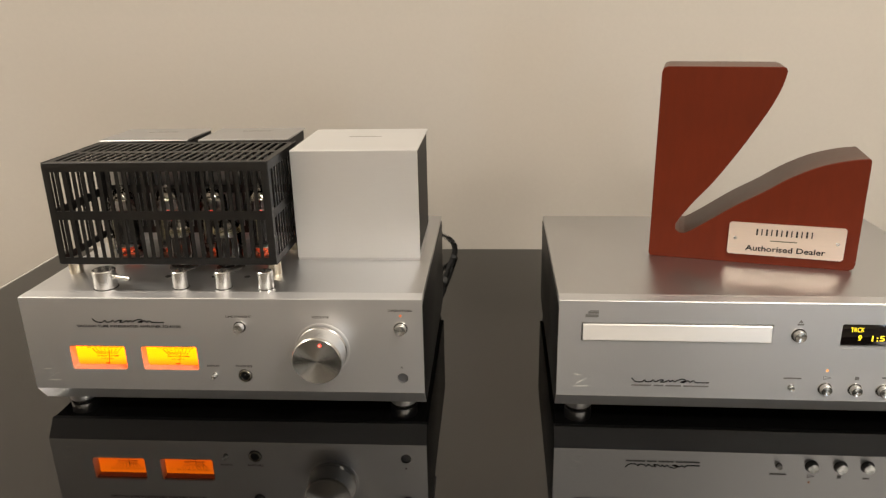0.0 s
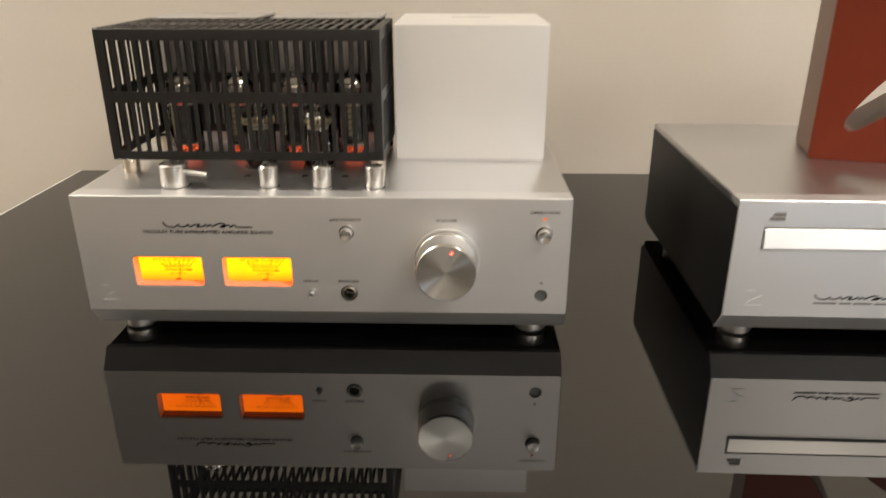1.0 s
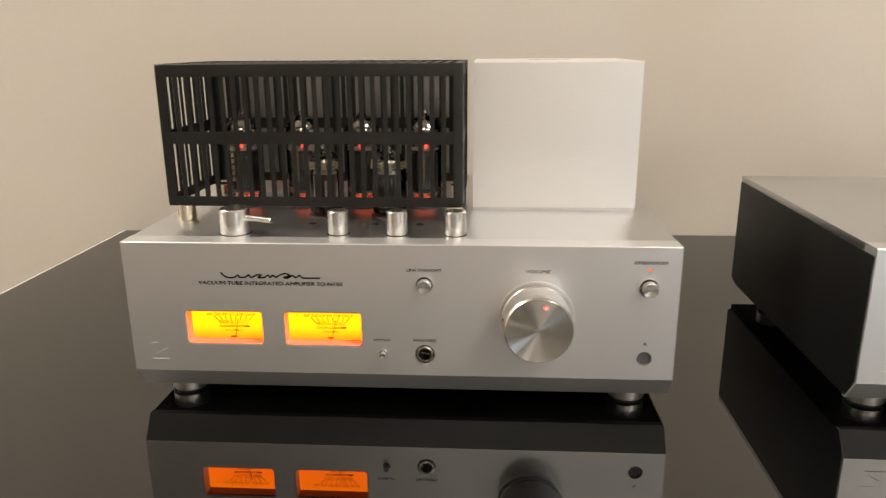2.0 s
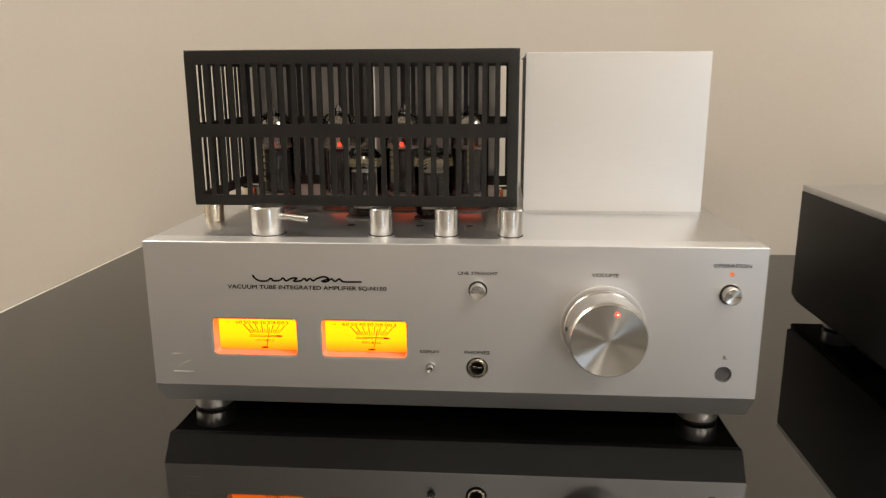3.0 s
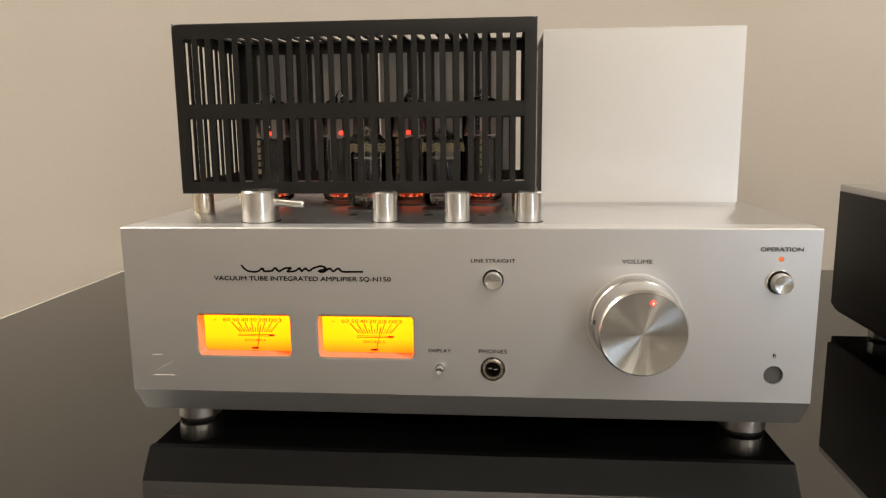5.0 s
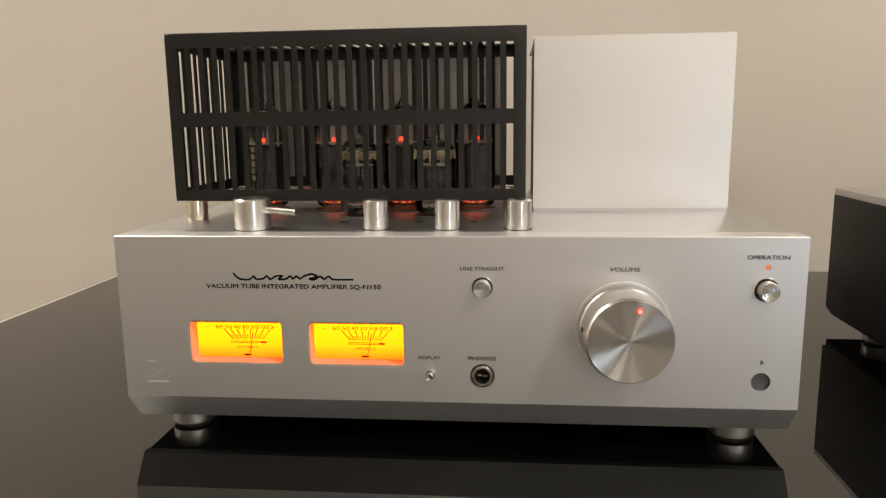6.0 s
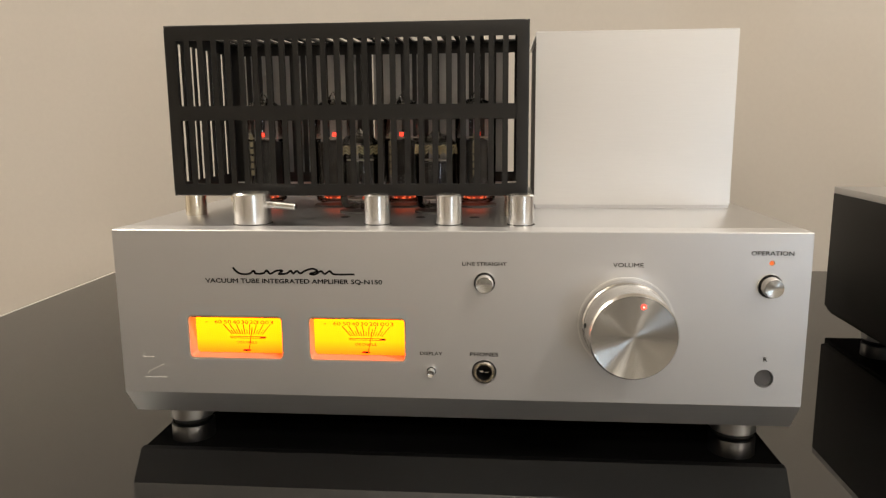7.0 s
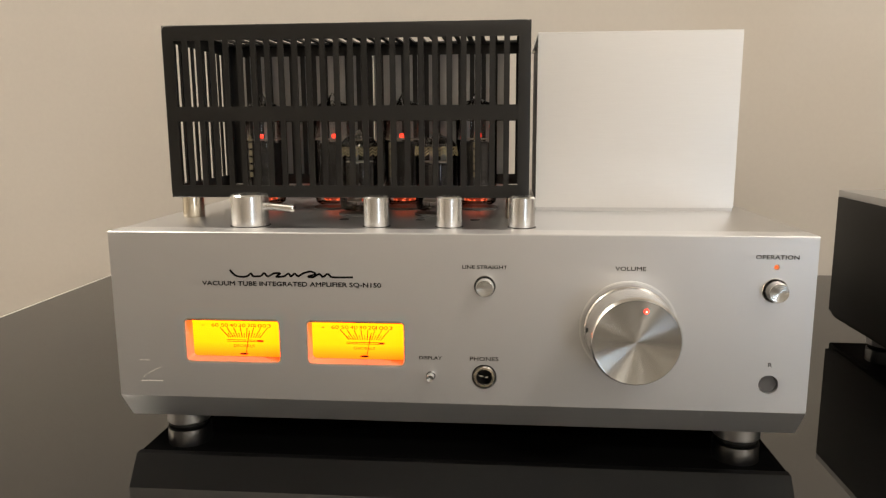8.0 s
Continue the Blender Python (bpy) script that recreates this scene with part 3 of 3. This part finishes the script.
kx, kz = KNOB
knob = part("volume_knob", lathe([(0.0175, 0.0), (0.0186, 0.0004), (0.0186, 0.0030), (0.0181, 0.0036), (0.0179, 0.0185), (0.0173, 0.0197), (0.0170, 0.0200)], 72, "y"), KNOB_SIDE, amp, "large turned aluminium volume knob", (kx, 0, kz))
part("skirt_ring", lathe([(0.0196, 0.0), (0.0196, 0.0004), (0.0203, 0.0004), (0.0203, 0.0)], 72, "y"), SILVER_BOX, knob)
part("knob_face", lathe([(0.0170, 0.0200), (0.0164, 0.0199), (0.0, 0.0197)], 72, "y"), SPUN, knob, "spun aluminium knob face")
part("pointer_core", lathe([(0, 0.0207), (0.00035, 0.0206), (0.0004, 0.0202)], 12, "y", (0.0032, 0, 0.0126)), LED_CORE, knob)
part("pointer_led", lathe([(0, 0.0204), (0.0009, 0.0203), (0.0011, 0.0198), (0.0011, 0.019)], 16, "y", (0.0032, 0, 0.0126)), LED_RED, knob, "glowing red pointer dot")
screw = part("grub_screw", lathe([(0, 0.0002), (0.0008, 0.0002), (0.0011, 0.0), (0.0011, -0.001)], 12, "y", (0, 0, 0)), BLACK, knob)
screw.matrix_basis = pose(-0.0181, -0.0085, 0.0015, 0, 0, -90)

# top controls
selector = part("selector_knob", lathe([(0.0, 0.0145), (0.0040, 0.0145), (0.0078, 0.0143), (0.0084, 0.0136), (0.0084, 0.0), (0, 0)], 44), CHROME, amp, "turned metal selector knob with lever", (-0.0922, 0.0215, H_TOP))
lever = lathe([(0, 0.0), (0.0017, 0.0), (0.0017, 0.0150), (0.0014, 0.0154), (0, 0.0155)], 18, "x")
part("lever", lever, CHROME, selector, "short round lever").matrix_basis = pose(0.0070, -0.0012, 0.0090, 0, 3, -14)
for tx in (-0.0342, -0.0016, 0.0306):
    t = part("tone_knob", lathe([(0.0, 0.0136), (0.0050, 0.0135), (0.0057, 0.0129), (0.0057, 0.0), (0, 0)], 36), CHROME, amp, "turned metal tone control knob", (tx, 0.0215, H_TOP))
    part("knob_ring", lathe([(0.0058, 0.0), (0.0063, 0.0), (0.0063, 0.0002), (0.0058, 0.0002), (0.0058, 0.0)], 36), BLACK_STEEL, t)
part("knob_ring", lathe([(0.0085, 0.0), (0.0090, 0.0), (0.0090, 0.0002), (0.0085, 0.0002), (0.0085, 0.0)], 40), BLACK_STEEL, selector)

for vx in (-0.0540, -0.0170, 0.0090):
    part("deck_vent", lathe([(0, 0.0), (0.0024, 0.0), (0.0024, 0.0002), (0, 0.0002)], 20), BLACK, amp, at=(vx, 0.0440, H_TOP))

# tube cage
CX0, CX1, CY0, CY1, CZ0, CZ1 = -0.1380, 0.0342, 0.0408, 0.1255, 0.1077, 0.1880
SHEET = 0.0010


def slots(first, last, count, gap, lo, hi):
    pitch = (last - first - gap) / (count - 1)
    lines = [lo]
    for k in range(count):
        lines += [first + k * pitch, first + k * pitch + gap]
    return lines + [hi]


ROWS_Z = [CZ0, 0.1135, 0.1438, 0.1507, 0.1810, CZ1]
cage = part("tube_cage", boxed(CX0 + 0.0016, CX1 - 0.0016, CY0 + 0.0016, CY0 + 0.0026, CZ0, CZ0 + 0.0022), CAGE_STEEL, amp, "slotted charcoal black steel tube cage")
u = slots(-0.1322, 0.0286, 25, 0.0039, CX0, CX1)
holes = lambda i, j: not (i % 2 == 1 and j in (1, 3))
front = perforated(u, ROWS_Z, holes, SHEET, lambda a, b, d: (a, CY0 + d, b))


def ease(bm, offset, pick):
    edges = [e for e in bm.edges if pick(e)]
    bmesh.ops.bevel(bm, geom=edges, offset=offset, segments=3, profile=0.5, affect="EDGES", clamp_overlap=True)
    return bm


def at_rim(e):
    a, b = e.verts[0].co, e.verts[1].co
    mid = (a + b) / 2
    if abs(a.y - CY0) > 1e-6 or abs(b.y - CY0) > 1e-6 or len(e.link_faces) != 2 or e.calc_face_angle(0) < 0.8:
        return False
    return min(mid.x - CX0, CX1 - mid.x, mid.z - CZ0, CZ1 - mid.z) < 0.0015


def at_corner(e):
    a, b = e.verts[0].co, e.verts[1].co
    mid = (a + b) / 2
    return abs(a.y - b.y) > 1e-6 and min(abs(mid.x - CX0), abs(mid.x - CX1)) < 1e-6 and min(abs(mid.z - CZ0), abs(mid.z - CZ1)) < 1e-6


part("front_grille", ease(ease(front, 0.0022, at_corner), 0.0008, at_rim), CAGE_STEEL, cage)
part("back_grille", perforated(u, ROWS_Z, holes, SHEET, lambda a, b, d: (a, CY1 - d, b)), CAGE_STEEL, cage)
v = slots(0.0470, 0.1195, 11, 0.0046, CY0 + SHEET, CY1 - SHEET)
for sx, cx in ((1, CX0), (-1, CX1)):
    part("side_grille", perforated(v, ROWS_Z, holes, SHEET, lambda a, b, d, sx=sx, cx=cx: (cx + sx * d, a, b)), CAGE_STEEL, cage)
w = [CY0 + SHEET, 0.0485, 0.0795, 0.0865, 0.1180, CY1 - SHEET]
u2 = [CX0 + SHEET] + u[1:-1] + [CX1 - SHEET]
part("top_grille", perforated(u2, w, holes, SHEET, lambda a, b, d: (a, b, CZ1 - 0.0004 - d)), CAGE_STEEL, cage)
for fx in (CX0 + 0.0056, CX1 - 0.0056):
    for fy in (CY0 + 0.0115, CY1 - 0.0115):
        part("cage_foot", lathe([(0, 0), (0.0050, 0), (0.0052, 0.0004), (0.0052, 0.0102), (0.0048, 0.0107), (0, 0.0107)], 28), NICKEL, cage, "short nickel spacer", (fx, fy, H_TOP))


# transformer covers
def cover(x0, x1, y0, y1, slit, metal, label):
    c = part("transformer_cover", boxed(x0 + 0.0016, x1 - 0.0016, y0 + 0.0020, y1, H_TOP + 0.0018, 0.1862), BLACK_STEEL, amp, label)
    shell = bmesh.new()
    prof = [(y0, H_TOP + 0.0018), (y0, 0.1869), (y0 + 0.0006, 0.1875), (y1, 0.1875), (y1, 0.1861), (y0 + 0.0015, 0.1861), (y0 + 0.0015, H_TOP + 0.0018)]
    a = [shell.verts.new((x0, y, z)) for y, z in prof]
    b = [shell.verts.new((x1, y, z)) for y, z in prof]
    shell.faces.new(a)
    shell.faces.new(b[::-1])
    for k in range(len(prof)):
        j = (k + 1) % len(prof)
        shell.faces.new((a[k], b[k], b[j], a[j]))
    bmesh.ops.recalc_face_normals(shell, faces=shell.faces)
    part("plinth", boxed(x0 + 0.0004, x1 - 0.0004, y0 + 0.0005, y1 - 0.001, H_TOP, H_TOP + 0.0018), SILVER, c)
    part("metal_shell", shell, metal, c, "brushed aluminium front and top")
    mid, ym = (x0 + x1) / 2, slit
    part("top_slit", boxed(mid - 0.014, mid + 0.014, ym - 0.0006, ym + 0.0006, 0.1873, 0.18762), DARK_METAL, c)
    return c


cover(0.0390, 0.1398, 0.0842, 0.186, 0.1465, SILVER_BOX, "large square aluminium transformer cover with black sides")
cover(-0.1435, -0.0650, 0.137, 0.198, 0.180, DECK, "aluminium transformer cover behind the cage")
cover(-0.0550, 0.0235, 0.137, 0.198, 0.181, DECK, "aluminium transformer cover behind the cage")


# valves
def valve(x, y, height, radius, label):
    """A glass valve: glass envelope with pip, socket, plates, mica, getter and glow."""
    body = [(0, 0.0022), (radius * 0.80, 0.0024), (radius * 0.95, 0.0034), (radius, 0.006), (radius, height * 0.74), (radius * 0.93, height * 0.83), (radius * 0.66, height * 0.905), (radius * 0.26, height * 0.935), (radius * 0.16, height * 0.965), (0.0004, height)]
    g = part("valve", lathe(body, 36), TUBE_GLASS, amp, label, (x, y, H_TOP))
    part("socket", lathe([(0, 0), (radius * 1.05, 0), (radius * 1.05, 0.0010), (radius * 0.5, 0.0014), (0, 0.0014)], 30), SOCKET, g)
    return g


def inner(g, radius, height, tall):
    h = height
    if tall:
        part("plate", boxed(-radius * 0.52, radius * 0.52, -radius * 0.40, radius * 0.40, h * 0.17, h * 0.58, bevel=0.0012), PLATE, g)
        for sx in (-1, 1):
            part("plate_wing", boxed(sx * radius * 0.62 - 0.0006, sx * radius * 0.62 + 0.0006, -radius * 0.5, radius * 0.5, h * 0.18, h * 0.57), PLATE, g)
        part("heater_tip", boxed(-0.0011, 0.0011, -radius * 0.45, -radius * 0.45 + 0.0016, h * 0.612, h * 0.648, bevel=0.0004), HEATER, g, "glowing red heater")
    else:
        for sx in (-1, 1):
            part("plate", boxed(sx * radius * 0.36 - radius * 0.24, sx * radius * 0.36 + radius * 0.24, -radius * 0.3, radius * 0.3, h * 0.22, h * 0.60, bevel=0.0008), PLATE, g)
        part("heater_tip", boxed(0.0012, 0.0024, -radius * 0.33, -radius * 0.33 + 0.0010, h * 0.155, h * 0.19), HEATER_LOW, g, "glowing red heater")
    for z in (0.155, 0.595 if tall else 0.62):
        part("mica_disc", lathe([(0, h * z), (radius * (0.9 if tall else 0.66), h * z), (radius * (0.9 if tall else 0.66), h * z + 0.0005), (0, h * z + 0.0005)], 24), MICA, g)
    part("getter_cap", lathe([(radius * 0.95, h * 0.80), (radius * 0.90, h * 0.835), (radius * 0.64, h * 0.895), (radius * 0.25, h * 0.925), (0, h * 0.93)], 30), GETTER, g, "silvery getter mirror inside the dome")
    if tall:
        part("heater_base", lathe([(0, h * 0.065), (radius * 0.56, h * 0.07), (radius * 0.62, h * 0.10), (radius * 0.45, h * 0.142), (0, h * 0.15)], 20), HEATER_LOW, g, "orange heater glow")
    else:
        for k in range(3):
            wave = []
            for q in range(37):
                a = 2 * math.pi * q / 36
                z = h * (0.715 + 0.036 * k) + 0.0007 * (-1) ** q
                rr = radius * (1.008, 1.0, 0.972)[k]
                wave.append((rr * math.cos(a), rr * math.sin(a), z))
            part("gold_ring", tube_along(wave, 0.0003, 5, None, 2), GOLD_WIRE, g, "thin zigzag gold line")
    pins = bmesh.new()
    for k in range(7):
        a = 2 * math.pi * k / 7
        tube_along([(radius * 0.55 * math.cos(a), radius * 0.55 * math.sin(a), h * 0.06), (radius * 0.5 * math.cos(a), radius * 0.5 * math.sin(a), h * 0.15)], 0.0004, 6, pins, 2)
    part("pins", pins, CHROME, g)
    # maker's mark as plain bars down the glass
    if tall:
        for k in range(6):
            a = radians(-112)
            z = h * (0.28 + 0.062 * k)
            bar = boxed(-0.0011, 0.0011, -0.00008, 0.00008, z, z + 0.0029)
            part("mark_bar", bar, PRINT_GOLD, g).matrix_basis = pose((radius + 0.00012) * math.cos(a), (radius + 0.00012) * math.sin(a), 0, 0, 0, -22)


TALL = [-0.1092, -0.0702, -0.0316, 0.0075]
first = valve(TALL[0], 0.095, 0.0620, 0.0110, "clear glass power valve with red heater glow")
inner(first, 0.0110, 0.0620, True)
for k, tx in enumerate(TALL[1:]):
    copy_thing(first, pose(tx, 0.095, H_TOP, 0, 0, (14, -9, 22)[k]))
first = valve(-0.0503, 0.066, 0.0425, 0.0105, "small clear glass driver valve with silvered dome")
inner(first, 0.0105, 0.0425, False)
copy_thing(first, pose(-0.0114, 0.066, H_TOP, 0, 0, 35))

# ---- disc player ----
DX = 0.2447 + HALF
cd = thing("disc_player", (DX, 0.0016 - 0.0034, 0), "silver disc player with black sides on glass table", "disc player")
CD_TILT = 0.0
cd.rotation_euler = (CD_TILT, 0, radians(-0.92))
chassis(cd, 0.2125)
hifi_feet(cd, 0.2125, CD_TILT)
ox = lambda x: x - DX
CD_BUTTONS = [(0.4090, 0.0730, 0.0042), (0.4088, 0.0326, 0.0020), (0.4320, 0.0321, 0.0040), (0.4523, 0.0319, 0.0040), (0.4712, 0.0315, 0.0040)]
cutters = [slab(rounded(ox(0.2608), ox(0.3914), 0.0665, 0.0805, 0.0006), -0.004, 0.005), slab(rounded(ox(0.4370), ox(0.5210), 0.0635, 0.0818, 0.0012), -0.004, 0.005)]
cutters += [disc_hole(ox(x), z, r * 1.23, 0.006) for x, z, r in CD_BUTTONS] + [disc_hole(ox(0.4318), 0.0462, 0.0010, 0.003)]
part("front_panel", cut(face_profile(), cutters), SILVER, cd, "satin aluminium front panel with bevelled lower edge", sharp=14)
tray = bmesh.new()
prof = [(-0.0014, 0.0674), (-0.0017, 0.0680), (-0.0005, 0.0789), (0.0002, 0.0795), (0.0045, 0.0795), (0.0045, 0.0674)]
a = [tray.verts.new((ox(0.2618), y, z)) for y, z in prof]
b = [tray.verts.new((ox(0.3906), y, z)) for y, z in prof]
tray.faces.new(a)
tray.faces.new(b[::-1])
for k in range(len(prof)):
    j = (k + 1) % len(prof)
    tray.faces.new((a[k], b[k], b[j], a[j]))
bmesh.ops.recalc_face_normals(tray, faces=tray.faces)
# black backing darkens the shallow recess as a deep gap's shade would
part("tray_gap_shade", boxed(ox(0.2609), ox(0.3913), 0.0046, 0.0049, 0.0666, 0.0804), BLACK, cd, "black sheet for the shade in the gap round the tray")
part("disc_tray", tray, TRAY, cd, "bright metal disc tray front")
dark = part("display_window", boxed(ox(0.4374), ox(0.5206), 0.0012, 0.0045, 0.0655, 0.0814, bevel=0.0004), DISPLAY, cd, "black display window with yellow digits")
part("display_sill", boxed(ox(0.4374), ox(0.5206), 0.0004, 0.0045, 0.0636, 0.0652), SILVER, dark)
lettering("display_word", "TRCK", ox(0.4432), ox(0.4522), 0.0756, 0.0034, 0.0010, DIGITS, dark)
lettering("display_word", "9", ox(0.4488), ox(0.4512), 0.0692, 0.0040, 0.0010, DIGITS, dark)
lettering("display_word", "1:58", ox(0.4580), ox(0.4712), 0.0690, 0.0040, 0.0010, DIGITS, dark)
for x, z, r in CD_BUTTONS:
    push_button(cd, ox(x), z, r, out=0.0040 if r > 0.003 else 0.0025)
part("indicator_led", lathe([(0, 0.0003), (0.0006, 0.0001), (0.0009, -0.0006), (0.0009, -0.002), (0, -0.002)], 16, "y"), LED_AMBER, cd, "small orange indicator light", (ox(0.4318), 0, 0.0462))
script_mark(cd, ox(0.2980), ox(0.3520), 0.0343, 0.0375)
bars = bmesh.new()
for a, b in ((0.298, 0.312), (0.3135, 0.3205), (0.322, 0.333), (0.3345, 0.352)):
    box(bars, ox(a), ox(b), -0.0002, 0.0, 0.0313, 0.0325)
part("type_bars", bars, INK_PALE, cd)
for a, b, z in ((0.4030, 0.4150, 0.0392), (0.4692, 0.4738, 0.0408), (0.4070, 0.4112, 0.0806)):
    part("control_bar", boxed(ox(a), ox(b), -0.0002, 0.0, z, z + 0.0012), INK_PALE, cd)
icon = bmesh.new()
stroke(icon, [(ox(0.4300), 0.0394), (ox(0.4300), 0.0420), (ox(0.4348), 0.0407), (ox(0.4300), 0.0394)], 0.00035, -0.0002)
part("play_icon", icon, INK_PALE, cd, "small outlined triangle")
part("stop_icon", slab([(ox(0.4511), 0.0394), (ox(0.4538), 0.0394), (ox(0.4538), 0.0420), (ox(0.4511), 0.0420)], -0.0002, 0.00005), INK_PALE, cd)
part("eject_icon", slab([(ox(0.4074), 0.0824), (ox(0.4108), 0.0824), (ox(0.4091), 0.0846)], -0.0002, 0.00005), INK_PALE, cd)
mark = bmesh.new()
box(mark, ox(0.2632), ox(0.2722), -0.0002, 0.0, 0.0846, 0.0868)
box(mark, ox(0.2648), ox(0.2722), -0.0002, 0.0, 0.0872, 0.0890)
box(mark, ox(0.2660), ox(0.2722), -0.0002, 0.0, 0.0893, 0.0898)
part("format_mark", mark, INK_PALE, cd, "small grey format mark")
emblem(cd, ox(0.2572), 0.0300)

# ---- red display stand ----
stand = thing("display_stand", (0.3252, 0.0967, H_TOP), "red-brown lacquered wedge-cut display block on the player", "display stand", turn=-14.3)


INNER = [(0.0866, 0.1465), (0.0846, 0.1370), (0.0812, 0.1275), (0.0764, 0.1172), (0.0662, 0.0985), (0.0558, 0.0812), (0.0430, 0.0619), (0.0310, 0.0466), (0.0216, 0.0329)]
LOWER = [(0.0300, 0.0227), (0.0411, 0.0305), (0.0605, 0.0448), (0.0794, 0.0567), (0.0975, 0.0690), (0.1155, 0.0782), (0.1335, 0.0836), (0.1478, 0.0858)]
NOTCH = [(0.0190, 0.0280), (0.0192, 0.0235), (0.0225, 0.0207), (0.0262, 0.0208)]
outline = [(0.003, 0.0), (0.0006, 0.0008), (0.0, 0.003)] + [(0.0, 0.1455), (0.0012, 0.1486), (0.0040, 0.1498)]
outline += [(0.0830, 0.1498), (0.0855, 0.1490)] + bend(INNER) + NOTCH + bend(LOWER) + [(0.1492, 0.0850), (0.1495, 0.0830), (0.1500, 0.0060), (0.1492, 0.0020), (0.1460, 0.0)]


def eased(bm, offset):
    rim = [e for e in bm.edges if abs(e.verts[0].co.y - e.verts[1].co.y) < 1e-7 and len(e.link_faces) == 2]
    bmesh.ops.bevel(bm, geom=rim, offset=offset, segments=2, profile=0.5, affect="EDGES", clamp_overlap=True)
    return bm


part("block", eased(slab(outline, 0.0016, 0.0515), 0.0005), EDGE_WOOD, stand, "dark brown satin sides of the block", sharp=13)
part("front_board", eased(slab(outline, 0.0, 0.0016), 0.0005), RED_WOOD, stand, "red-brown lacquered front face", sharp=13)
plaque = part("plaque", slab(rounded(0.0590, 0.1408, 0.0076, 0.0332, 0.0022), -0.0012, -0.0001), PLAQUE, stand, "champagne metal plaque with two screws")
for px in (0.0640, 0.1360):
    part("screw", lathe([(0, 0.0006), (0.0010, 0.0005), (0.0014, 0.0), (0.0014, -0.0004)], 16, "y"), CHROME, plaque, at=(px, -0.0012, 0.0205))
lettering("plaque_words", "Authorised Dealer", 0.0722, 0.1282, 0.0112, 0.0042, -0.0014, INK, plaque, bold=0.00012)
name_bars = bmesh.new()
for k in range(6):
    xa = 0.0786 + 0.0070 * k
    box(name_bars, xa, xa + 0.0012, -0.0014, -0.0011, 0.0238, 0.0288)
    box(name_bars, xa + 0.0036, xa + 0.0044, -0.0014, -0.0011, 0.0238, 0.0288)
part("name_bars", name_bars, INK_FAINT, plaque)
part("small_bar", boxed(0.0890, 0.1080, -0.0014, -0.0011, 0.0194, 0.0202), PRINT_GOLD, plaque)

# ---- cable ----
cable = tube_along([(0.116, DEPTH + 0.001, 0.030), (0.124, 0.224, 0.016), (0.1330, 0.233, 0.0055), (0.1427, 0.250, 0.0036), (0.1457, 0.278, 0.0036), (0.1485, 0.309, 0.0036), (0.1515, 0.348, 0.0036), (0.1532, 0.373, 0.0042), (0.1520, 0.386, 0.0090),
                    (0.1488, 0.388, 0.0140), (0.1424, 0.388, 0.0194), (0.1285, 0.388, 0.0250), (0.105, 0.388, 0.0240), (0.078, 0.387, 0.0120), (0.052, 0.384, 0.0042), (0.020, 0.380, 0.0036), (-0.02, 0.378, 0.0036)], 0.0036, 14)
tagged(new("power_cable", solid_of("power_cable", cable, RUBBER)), "thick black power cable curling behind the amplifier", "cable")
